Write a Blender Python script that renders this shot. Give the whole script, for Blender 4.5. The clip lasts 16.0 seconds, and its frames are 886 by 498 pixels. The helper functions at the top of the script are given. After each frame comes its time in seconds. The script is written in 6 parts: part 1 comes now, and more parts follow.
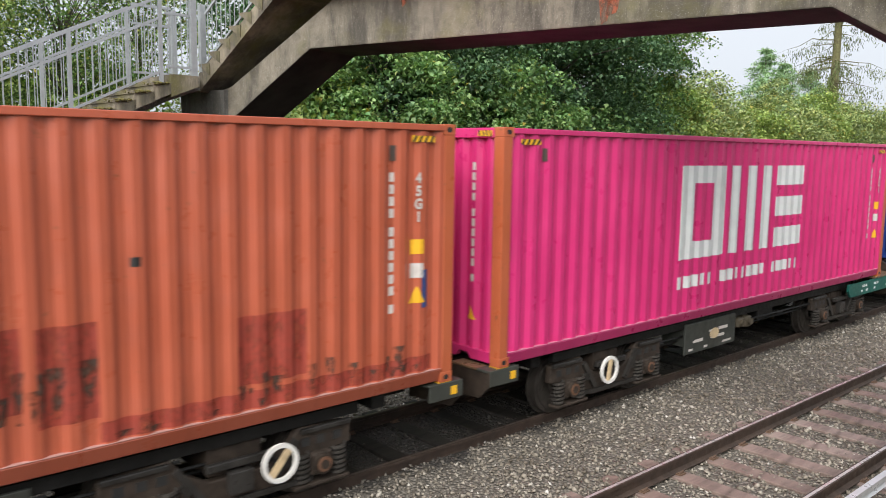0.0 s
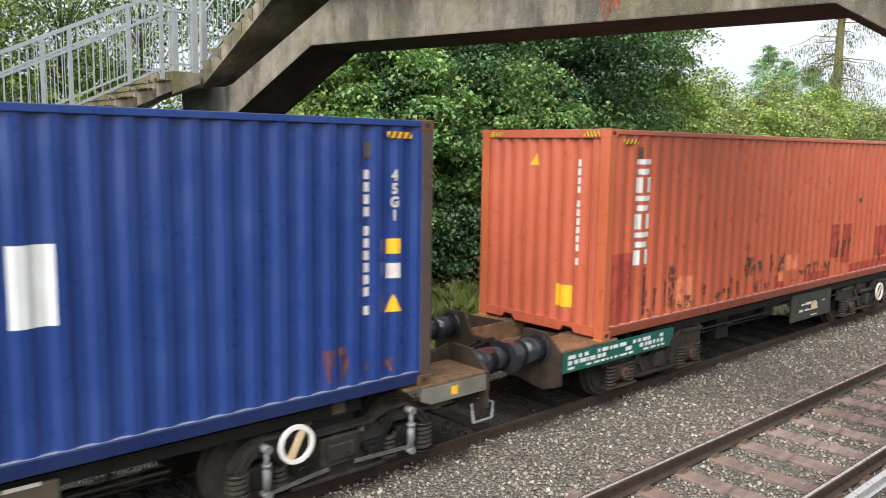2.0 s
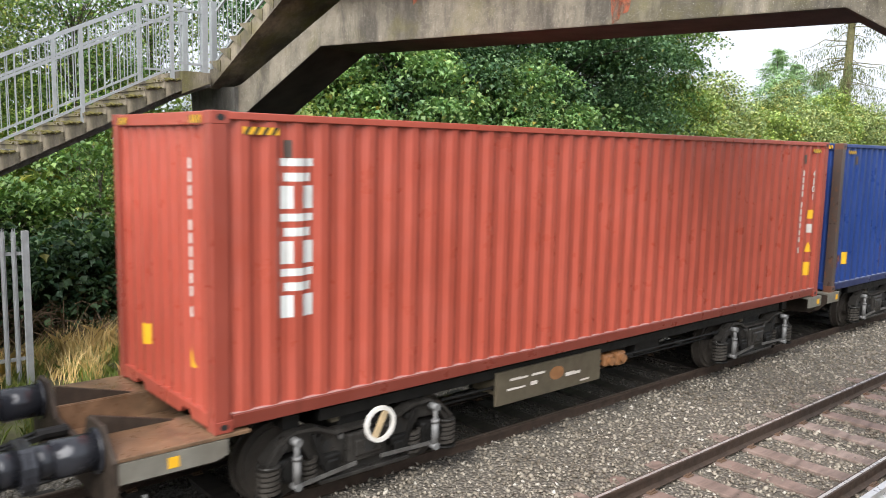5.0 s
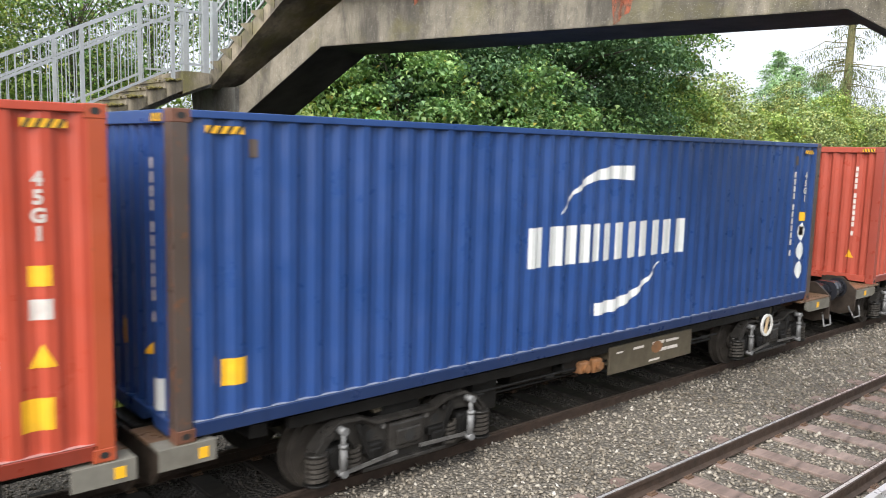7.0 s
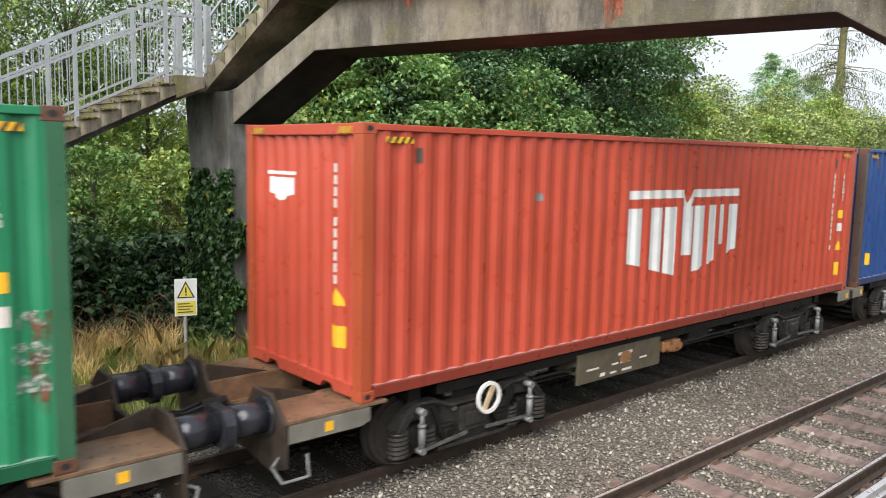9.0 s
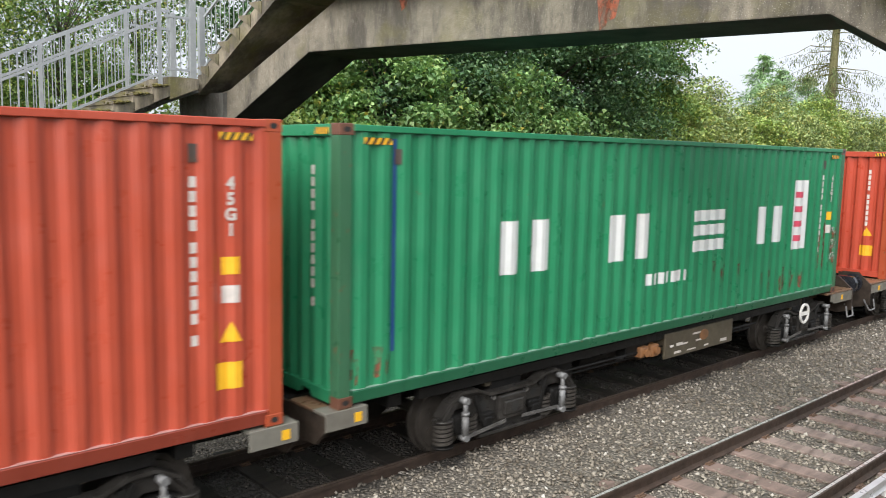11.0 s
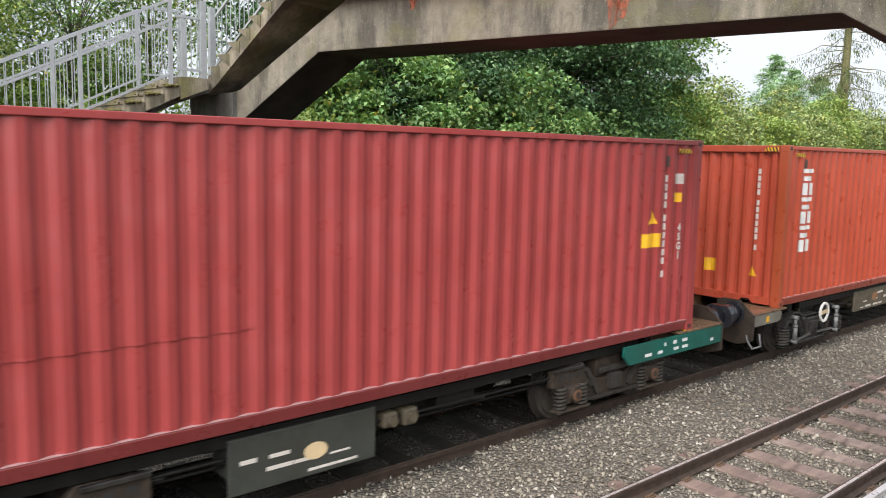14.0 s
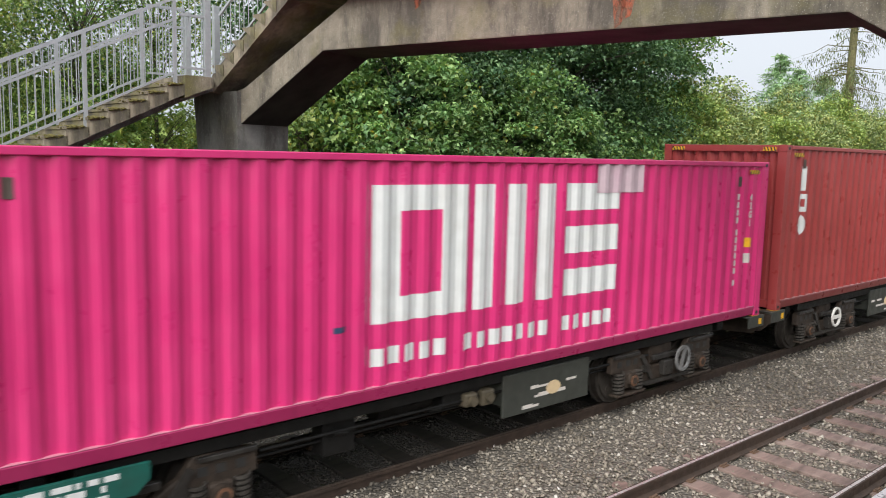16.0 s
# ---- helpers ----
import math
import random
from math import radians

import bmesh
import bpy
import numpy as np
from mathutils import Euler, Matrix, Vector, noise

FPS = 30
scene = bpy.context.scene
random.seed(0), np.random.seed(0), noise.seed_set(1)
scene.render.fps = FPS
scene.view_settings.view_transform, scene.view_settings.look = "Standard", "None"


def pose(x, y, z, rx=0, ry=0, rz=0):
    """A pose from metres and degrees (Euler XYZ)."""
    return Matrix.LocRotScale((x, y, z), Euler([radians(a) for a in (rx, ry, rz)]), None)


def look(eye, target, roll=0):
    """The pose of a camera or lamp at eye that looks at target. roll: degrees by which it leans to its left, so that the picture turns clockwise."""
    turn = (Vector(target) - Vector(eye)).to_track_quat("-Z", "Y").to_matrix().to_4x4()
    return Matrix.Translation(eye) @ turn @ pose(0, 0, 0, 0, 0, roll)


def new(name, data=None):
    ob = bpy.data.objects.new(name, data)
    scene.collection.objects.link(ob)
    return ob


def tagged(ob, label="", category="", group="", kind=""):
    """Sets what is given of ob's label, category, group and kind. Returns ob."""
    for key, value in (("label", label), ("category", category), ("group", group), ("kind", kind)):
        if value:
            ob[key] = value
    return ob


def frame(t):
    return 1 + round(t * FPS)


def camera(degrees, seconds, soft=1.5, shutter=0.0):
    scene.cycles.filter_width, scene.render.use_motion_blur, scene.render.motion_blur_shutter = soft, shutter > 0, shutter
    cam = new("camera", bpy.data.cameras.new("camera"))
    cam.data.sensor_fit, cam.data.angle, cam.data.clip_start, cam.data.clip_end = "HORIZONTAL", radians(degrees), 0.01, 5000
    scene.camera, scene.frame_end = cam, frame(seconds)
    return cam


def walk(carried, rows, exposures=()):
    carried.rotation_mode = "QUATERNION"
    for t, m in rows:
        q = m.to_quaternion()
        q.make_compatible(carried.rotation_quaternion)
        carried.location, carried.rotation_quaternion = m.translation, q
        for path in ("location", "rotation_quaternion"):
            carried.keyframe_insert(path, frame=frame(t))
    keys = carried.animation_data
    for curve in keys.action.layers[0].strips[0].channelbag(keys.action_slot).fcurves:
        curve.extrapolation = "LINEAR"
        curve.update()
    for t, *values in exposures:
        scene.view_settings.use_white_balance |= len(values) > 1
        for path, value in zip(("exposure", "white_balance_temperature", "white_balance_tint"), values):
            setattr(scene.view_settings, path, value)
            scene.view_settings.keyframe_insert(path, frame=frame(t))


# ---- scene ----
cam = camera(58.5, 16.0, soft=0.95, shutter=0.18)
PATH = [
    (0.0, look((-0.001, -7.693, 3.696), (6.626, -0.305, 2.466), 0.86)),
    (0.5, look((-0.001, -7.697, 3.694), (6.625, -0.309, 2.462), 0.85)),
    (1.0, look((0.004, -7.697, 3.691), (6.628, -0.309, 2.453), 0.87)),
    (1.5, look((0.013, -7.684, 3.691), (6.633, -0.293, 2.442), 0.86)),
    (2.0, look((0.018, -7.682, 3.690), (6.625, -0.282, 2.428), 0.86)),
    (2.5, look((0.015, -7.688, 3.690), (6.606, -0.276, 2.417), 0.88)),
    (3.0, look((0.014, -7.688, 3.695), (6.586, -0.260, 2.412), 0.93)),
    (3.5, look((0.007, -7.689, 3.691), (6.565, -0.248, 2.414), 1.03)),
    (4.0, look((0.009, -7.682, 3.693), (6.555, -0.230, 2.422), 1.13)),
    (6.5, look((-0.004, -7.681, 3.691), (6.554, -0.231, 2.471), 1.48)),
    (7.0, look((0.004, -7.672, 3.691), (6.550, -0.213, 2.454), 1.44)),
    (7.5, look((0.009, -7.671, 3.685), (6.542, -0.203, 2.444), 1.36)),
    (8.0, look((0.000, -7.682, 3.683), (6.534, -0.213, 2.448), 1.31)),
    (8.5, look((-0.005, -7.690, 3.687), (6.552, -0.239, 2.471), 1.26)),
    (9.0, look((-0.005, -7.701, 3.689), (6.593, -0.282, 2.493), 1.25)),
    (11.5, look((-0.010, -7.698, 3.692), (6.644, -0.327, 2.515), 1.23)),
    (12.0, look((-0.004, -7.700, 3.689), (6.623, -0.303, 2.523), 1.20)),
    (12.5, look((-0.002, -7.697, 3.691), (6.607, -0.284, 2.520), 1.22)),
    (13.0, look((0.016, -7.699, 3.690), (6.606, -0.270, 2.512), 1.19)),
    (13.5, look((0.010, -7.695, 3.690), (6.589, -0.258, 2.506), 1.25)),
    (14.0, look((-0.005, -7.702, 3.686), (6.558, -0.249, 2.508), 1.23)),
    (14.5, look((-0.010, -7.700, 3.686), (6.535, -0.231, 2.512), 1.26)),
    (15.0, look((0.012, -7.691, 3.690), (6.543, -0.211, 2.509), 1.28)),
    (15.5, look((0.016, -7.688, 3.687), (6.539, -0.201, 2.502), 1.29)),
    (16.0, look((0.011, -7.682, 3.684), (6.537, -0.199, 2.496), 1.36)),
]
# the phone brightens a little while dark boxes pass
walk(cam, PATH, [(0, 1.17), (1.5, 1.35), (2.5, 1.46), (4.0, 1.52), (6.5, 1.56), (7.0, 1.58), (8.0, 1.42), (9.0, 1.40), (11.5, 1.35), (12.5, 1.41), (14.5, 1.40), (15.0, 1.24), (15.5, 1.18), (16.0, 1.15)])

# ---- daylight: overcast, wet, no hard shadows ----
world = bpy.data.worlds.new("overcast_sky")
scene.world = world
world.use_nodes = True
wn = world.node_tree.nodes
sky = wn.new("ShaderNodeTexSky")
sky.sky_type = "NISHITA"
sky.sun_disc = False
sky.sun_elevation, sky.sun_rotation = radians(40), radians(250)
sky.dust_density, sky.air_density = 4.0, 1.0
pale = wn.new("ShaderNodeHueSaturation")
pale.inputs["Saturation"].default_value = 0.25
world.node_tree.links.new(sky.outputs["Color"], pale.inputs["Color"])
cloud = wn.new("ShaderNodeMix")          # a closed layer of cloud over the clear sky
cloud.data_type = "RGBA"
cloud.inputs[0].default_value = 0.85
cloud.inputs[7].default_value = (3.35, 3.58, 3.95, 1)
world.node_tree.links.new(pale.outputs["Color"], cloud.inputs[6])
world.node_tree.links.new(cloud.outputs[2], wn["Background"].inputs["Color"])
wn["Background"].inputs["Strength"].default_value = 0.108
sun = new("sun", bpy.data.lights.new("sun", "SUN"))
sun.data.energy, sun.data.angle, sun.data.color = 2.1, radians(60), (1.0, 0.98, 0.95)
sun.matrix_world = look((-50, -30, 52), (0, 0, 0))


# ---- materials ----
class Mat:
    """A node material with a Principled shader and object coordinates."""

    def __init__(self, name, rough=0.6, metal=0.0, spec=0.5):
        self.m = bpy.data.materials.new(name)
        self.m.use_nodes = True
        self.t = self.m.node_tree
        self.bsdf = self.t.nodes["Principled BSDF"]
        self.bsdf.inputs["Roughness"].default_value = rough
        self.bsdf.inputs["Metallic"].default_value = metal
        self.bsdf.inputs["Specular IOR Level"].default_value = spec
        self.co = self.t.nodes.new("ShaderNodeTexCoord").outputs["Object"]

    def link(self, a, b):
        self.t.links.new(a, b)

    def noise(self, scale, detail=4.0, stretch=(1, 1, 1), rough=0.6):
        mp = self.t.nodes.new("ShaderNodeMapping")
        mp.inputs["Scale"].default_value = stretch
        self.link(self.co, mp.inputs["Vector"])
        n = self.t.nodes.new("ShaderNodeTexNoise")
        n.inputs["Scale"].default_value, n.inputs["Detail"].default_value = scale, detail
        n.inputs["Roughness"].default_value = rough
        self.link(mp.outputs["Vector"], n.inputs["Vector"])
        return n.outputs["Fac"]

    def voronoi(self, scale, out="Color"):
        n = self.t.nodes.new("ShaderNodeTexVoronoi")
        n.inputs["Scale"].default_value = scale
        self.link(self.co, n.inputs["Vector"])
        return n.outputs[out]

    def ramp(self, fac, stops):
        r = self.t.nodes.new("ShaderNodeValToRGB")
        e = r.color_ramp.elements
        while len(e) < len(stops):
            e.new(0.5)
        for k, (p, c) in zip(e, stops):
            k.position = p
            k.color = (c, c, c, 1) if isinstance(c, (int, float)) else (*c, 1)
        self.link(fac, r.inputs["Fac"])
        return r.outputs["Color"]

    def mix(self, fac, a, b, kind="MIX"):
        n = self.t.nodes.new("ShaderNodeMix")
        n.data_type, n.blend_type = "RGBA", kind
        for i, v in ((0, fac), (6, a), (7, b)):
            sock = n.inputs[i]
            if isinstance(v, (int, float)):
                sock.default_value = v if i == 0 else (v, v, v, 1)
            elif isinstance(v, tuple):
                sock.default_value = (*v, 1)
            else:
                self.link(v, sock)
        return n.outputs[2]

    def color(self, c):
        s = self.bsdf.inputs["Base Color"]
        if isinstance(c, tuple):
            s.default_value = (*c, 1)
        else:
            self.link(c, s)
        return self

    def rough(self, fac, lo, hi):
        self.link(self.ramp(fac, [(0.3, lo), (0.7, hi)]), self.bsdf.inputs["Roughness"])
        return self

    def bump(self, fac, strength=0.3, dist=0.01):
        b = self.t.nodes.new("ShaderNodeBump")
        b.inputs["Strength"].default_value, b.inputs["Distance"].default_value = strength, dist
        self.link(fac, b.inputs["Height"])
        self.link(b.outputs["Normal"], self.bsdf.inputs["Normal"])
        return self

    def islands(self):
        g = self.t.nodes.new("ShaderNodeNewGeometry")
        return g.outputs["Random Per Island"]

    def each(self):
        g = self.t.nodes.new("ShaderNodeObjectInfo")
        return g.outputs["Random"]


BASE = {}


def paint(name, col, rust=0.35, fade=0.12):
    """Weathered container enamel: faded patches, vertical dirt runs, specks of rust."""
    p = Mat(name, 0.38, 0.0, 0.58)
    BASE[name] = col
    dark = tuple(c * 0.72 for c in col)
    light = tuple(min(1, c * (1 + fade) + fade * 0.06) for c in col)
    base = p.mix(p.ramp(p.noise(1.1, 3), [(0.35, 0.0), (0.7, 1.0)]), col, light)
    runs = p.ramp(p.noise(2.2, 5, (3.0, 3.0, 0.22)), [(0.52, 0.0), (0.78, 0.8)])
    base = p.mix(runs, base, dark)
    spots = p.ramp(p.noise(9, 6), [(0.72 - rust * 0.07, 0.0), (0.79 - rust * 0.05, 0.9)])
    base = p.mix(spots, base, (0.16, 0.065, 0.03))
    p.color(base).rough(p.noise(3.5, 4), 0.24, 0.44).bump(p.noise(2.6, 3), 0.18, 0.02)
    return p.m


def plain(name, col, rough=0.55, metal=0.0, var=0.25, scale=6.0, bump=0.15, dirt=(0.05, 0.045, 0.04), toned=0.5, spec=0.5):
    p = Mat(name, rough, metal, spec)
    base = p.mix(p.ramp(p.noise(scale, 5), [(0.3, 0.0), (0.75, 1.0)]), tuple(c * (1 - var) for c in col), tuple(min(1, c * (1 + var)) for c in col))
    base = p.mix(p.ramp(p.noise(scale * 0.35, 6), [(0.50, 0.0), (0.75, toned)]), base, dirt)
    p.color(base).rough(p.noise(scale * 1.7, 3), max(0.05, rough - 0.12), min(1, rough + 0.12)).bump(p.noise(scale * 5, 4), bump, 0.01)
    return p.m


MAT = {}
MAT["rust_red"] = paint("orange_paint", (0.41, 0.092, 0.046), 0.8, 0.12)
MAT["red"] = paint("red_paint", (0.355, 0.067, 0.042), 0.1)
MAT["hmm_red"] = paint("vermilion_paint", (0.41, 0.060, 0.032), -0.1)
MAT["cast_rust"] = paint("rusted_casting_paint", (0.12, 0.05, 0.03), 1.4)
MAT["warm_red"] = paint("orange_red_paint", (0.40, 0.064, 0.033), -0.1)
MAT["post_warm"] = paint("glint_vermilion_post_paint", (0.35, 0.065, 0.025), 1.1)
MAT["maroon"] = paint("maroon_paint", (0.29, 0.043, 0.042), -0.1)
MAT["blue"] = paint("blue_paint", (0.011, 0.036, 0.165), 0.3)
MAT["deep_blue"] = paint("deep_blue_paint", (0.015, 0.050, 0.178), 0.0)
MAT["green"] = paint("green_paint", (0.017, 0.19, 0.085), 0.4)
MAT["pink"] = paint("pink_paint", (0.56, 0.026, 0.150), -0.6)
MAT["patch_blue"] = paint("dull_blue_touch_up", (0.035, 0.06, 0.12), 0.6)
MAT["post_orange"] = paint("glint_orange_post_paint", (0.42, 0.10, 0.04), 1.3)
MAT["post_dull"] = paint("dull_red_post_paint", (0.27, 0.052, 0.034), 1.0)
MAT["post_green"] = paint("glint_green_post_paint", (0.035, 0.12, 0.06), 1.5)
MAT["post_brown"] = paint("brown_post_paint", (0.07, 0.050, 0.042), 2.2)
MAT["white"] = plain("white_marking_paint", (0.62, 0.63, 0.62), 0.5, 0, 0.06, 5, 0.05, (0.45, 0.42, 0.38), 0.35)
MAT["serial"] = plain("faded_white_paint", (0.58, 0.53, 0.49), 0.6, 0, 0.1, 9, 0.05, (0.4, 0.33, 0.3), 0.4)
MAT["yellow"] = plain("yellow_sticker", (0.80, 0.43, 0.02), 0.5, 0, 0.08, 9, 0.03, (0.3, 0.18, 0.03), 0.25)
MAT["lemon"] = plain("faded_lemon_sign_paint", (0.62, 0.52, 0.07), 0.5, 0, 0.08, 9, 0.03, (0.4, 0.36, 0.12), 0.3)
MAT["black"] = plain("black_marking_paint", (0.02, 0.02, 0.02), 0.5, 0, 0.1, 9, 0.03)
MAT["pinkred"] = plain("red_marking_paint", (0.6, 0.07, 0.12), 0.5, 0, 0.08, 9, 0.03)
MAT["tarp"] = plain("grey_patch_sheet", (0.48, 0.36, 0.40), 0.6, 0, 0.1, 5, 0.1, (0.4, 0.2, 0.28), 0.4)
MAT["grime"] = plain("black_grimy_steel", (0.010, 0.0095, 0.009), 0.5, 0.0, 0.45, 7, 0.4, (0.006, 0.0055, 0.005), 0.85, 0.25)
MAT["brown_grime"] = plain("brown_grimy_steel", (0.046, 0.034, 0.026), 0.6, 0.0, 0.45, 7, 0.4, (0.018, 0.014, 0.011), 0.85, 0.25)
MAT["wheel"] = plain("glint_wheel_steel", (0.06, 0.052, 0.045), 0.45, 0.3, 0.3, 8, 0.2, (0.02, 0.017, 0.015), 0.6)
MAT["spring"] = plain("dark_spring_steel", (0.05, 0.044, 0.038), 0.5, 0.2, 0.3, 10, 0.1)
MAT["damper"] = plain("grey_damper_steel", (0.19, 0.19, 0.19), 0.5, 0.1, 0.4, 8, 0.1, (0.08, 0.07, 0.06), 0.5)
MAT["wagon_grey"] = plain("dirty_grey_wagon_paint", (0.17, 0.16, 0.135), 0.45, 0, 0.25, 4, 0.15, (0.07, 0.055, 0.04), 0.6)
MAT["wagon_green"] = plain("dark_green_wagon_paint", (0.008, 0.095, 0.075), 0.42, 0, 0.2, 4, 0.1, (0.02, 0.05, 0.04), 0.5)
MAT["deck_rust"] = plain("rusty_deck_plate", (0.17, 0.10, 0.058), 0.34, 0.0, 0.35, 5, 0.25, (0.05, 0.038, 0.03), 0.85)
MAT["box_khaki"] = plain("dusty_khaki_panel", (0.085, 0.07, 0.046), 0.55, 0, 0.25, 5, 0.1, (0.08, 0.06, 0.04), 0.6)
MAT["box_grey"] = plain("dark_grey_green_panel", (0.042, 0.045, 0.038), 0.5, 0, 0.2, 5, 0.1, (0.035, 0.03, 0.025), 0.5)
MAT["buffer"] = plain("greased_buffer_steel", (0.032, 0.033, 0.040), 0.18, 0.2, 0.3, 5, 0.1, (0.02, 0.02, 0.02), 0.5)
MAT["disc_white"] = plain("off_white_disc_paint", (0.72, 0.70, 0.66), 0.5, 0, 0.06, 8, 0.05, (0.5, 0.45, 0.4), 0.3)
MAT["disc_tan"] = plain("tan_disc_bar_paint", (0.62, 0.47, 0.28), 0.5, 0, 0.1, 8, 0.05)
MAT["orange_box"] = plain("orange_valve_paint", (0.24, 0.11, 0.045), 0.5, 0, 0.2, 8, 0.1)
MAT["bogie_dust"] = plain("dusty_grey_bogie_casting", (0.030, 0.0275, 0.025), 0.36, 0.0, 0.45, 6, 0.4, (0.016, 0.014, 0.012), 0.85, 0.4)
MAT["rod"] = plain("glint_bright_rod", (0.13, 0.125, 0.12), 0.4, 0.3, 0.3, 9, 0.1, (0.06, 0.05, 0.045), 0.5)
MAT["wing_nut"] = plain("brown_leaf_rust", (0.16, 0.075, 0.04), 0.6, 0, 0.3, 9, 0.2)
MAT["galv"] = plain("galvanised_steel", (0.36, 0.38, 0.39), 0.45, 0.3, 0.12, 9, 0.08, (0.32, 0.33, 0.33), 0.4)
MAT["galv_old"] = plain("weathered_galvanised_steel", (0.34, 0.35, 0.36), 0.5, 0.3, 0.15, 7, 0.1, (0.2, 0.2, 0.19), 0.5)


def concrete(name, col, moss=0.3, black=0.46, specks=0.62):
    """Weathered concrete: cement patches, black algae runs, moss, pits and pale aggregate."""
    p = Mat(name, 0.8, 0.0, 0.3)
    base = p.mix(p.ramp(p.noise(2.0, 8, rough=0.7), [(0.34, 0.0), (0.66, 1.0)]), tuple(c * 0.55 for c in col), col)
    base = p.mix(p.ramp(p.noise(1.6, 9, (1, 1, 0.28), 0.7), [(black, 0.0), (black + 0.16, 0.85)]), base, (0.060, 0.054, 0.045))
    base = p.mix(p.ramp(p.noise(5.0, 8, (1, 1, 1), 0.75), [(0.52, 0.0), (0.68, 0.6)]), base, tuple(c * 0.36 for c in col))
    base = p.mix(p.ramp(p.noise(1.7, 6), [(0.56 - moss * 0.12, 0.0), (0.70, moss)]), base, (0.15, 0.135, 0.05))
    base = p.mix(p.ramp(p.noise(70, 3), [(specks, 0.0), (specks + 0.06, 0.75)]), base, (0.46, 0.43, 0.37))
    base = p.mix(p.ramp(p.noise(55, 4), [(0.30, 0.7), (0.40, 0.0)]), base, (0.05, 0.045, 0.04))
    p.color(base).bump(p.noise(38, 7, rough=0.7), 0.5, 0.012)
    return p.m


MAT["concrete"] = concrete("stained_concrete", (0.27, 0.238, 0.185), 0.5, 0.44)
MAT["stair_concrete"] = concrete("mossy_stair_concrete", (0.35, 0.30, 0.22), 0.9, 0.42, 0.66)
MAT["pier_concrete"] = concrete("grey_pier_concrete", (0.23, 0.225, 0.21), 0.25, 0.44)
# underside shade of the beam is put into this dark colour
p = Mat("shade_dark_soffit", 0.85, 0.0, 0.2)
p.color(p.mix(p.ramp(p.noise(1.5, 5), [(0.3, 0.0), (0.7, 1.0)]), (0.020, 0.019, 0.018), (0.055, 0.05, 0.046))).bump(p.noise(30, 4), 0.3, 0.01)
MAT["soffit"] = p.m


def veil(name, a, b, lo, hi, scale=9, stretch=(1, 1, 0.5)):
    """A ragged stain: a coat with gaps, through which the surface under it shows."""
    p = Mat(name, 0.7)
    p.color(p.mix(p.ramp(p.noise(14, 5), [(0.35, 0.0), (0.65, 1.0)]), a, b))
    clear = p.t.nodes.new("ShaderNodeBsdfTransparent")
    both = p.t.nodes.new("ShaderNodeMixShader")
    p.link(p.ramp(p.noise(scale, 6, stretch, 0.7), [(lo, 0.0), (hi, 1.0)]), both.inputs[0])
    p.link(clear.outputs[0], both.inputs[1])
    p.link(p.bsdf.outputs[0], both.inputs[2])
    p.link(both.outputs[0], p.t.nodes["Material Output"].inputs["Surface"])
    return p.m


MAT["rust_stain"] = veil("rust_stain", (0.34, 0.075, 0.03), (0.20, 0.09, 0.05), 0.36, 0.60)
MAT["drip_stain"] = veil("dark_rust_drip", (0.085, 0.04, 0.024), (0.045, 0.028, 0.02), 0.42, 0.58, 16, (1, 1, 0.6))
MAT["red_drip"] = veil("red_rust_drip", (0.22, 0.06, 0.03), (0.11, 0.045, 0.025), 0.42, 0.60, 14, (1, 1, 0.5))
MAT["old_coat"] = veil("glint_dark_red_touch_up", (0.33, 0.045, 0.026), (0.26, 0.04, 0.024), 0.28, 0.52, 7, (1, 1, 0.4))
MAT["pale_coat"] = veil("glint_pale_touch_up", (0.62, 0.185, 0.085), (0.54, 0.15, 0.07), 0.26, 0.48, 7, (1, 1, 0.5))
MAT["scrape"] = veil("pale_scrape", (0.42, 0.44, 0.40), (0.30, 0.34, 0.30), 0.48, 0.60, 18, (1, 1, 1))
MAT["moss"] = plain("green_brown_moss", (0.13, 0.11, 0.028), 0.95, 0, 0.5, 30, 0.8)


def leaf(name, a, b, c, warm=0.06):
    p = Mat(name, 0.48, 0.0, 0.45)
    col = p.ramp(p.islands(), [(0.0, a), (0.55, b), (1.0 - warm, c), (1.0, (0.30, 0.24, 0.03))])
    big = p.ramp(p.noise(0.9, 3), [(0.34, 0.4), (0.68, 1.6)])
    p.color(p.mix(1.0, col, big, "MULTIPLY"))
    tr = p.t.nodes.new("ShaderNodeBsdfTranslucent")
    p.link(p.mix(1.0, col, (0.9, 1.0, 0.45), "MULTIPLY"), tr.inputs["Color"])
    mx = p.t.nodes.new("ShaderNodeMixShader")
    mx.inputs[0].default_value = 0.3
    p.link(p.bsdf.outputs[0], mx.inputs[1])
    p.link(tr.outputs[0], mx.inputs[2])
    p.link(mx.outputs[0], p.t.nodes["Material Output"].inputs["Surface"])
    return p.m


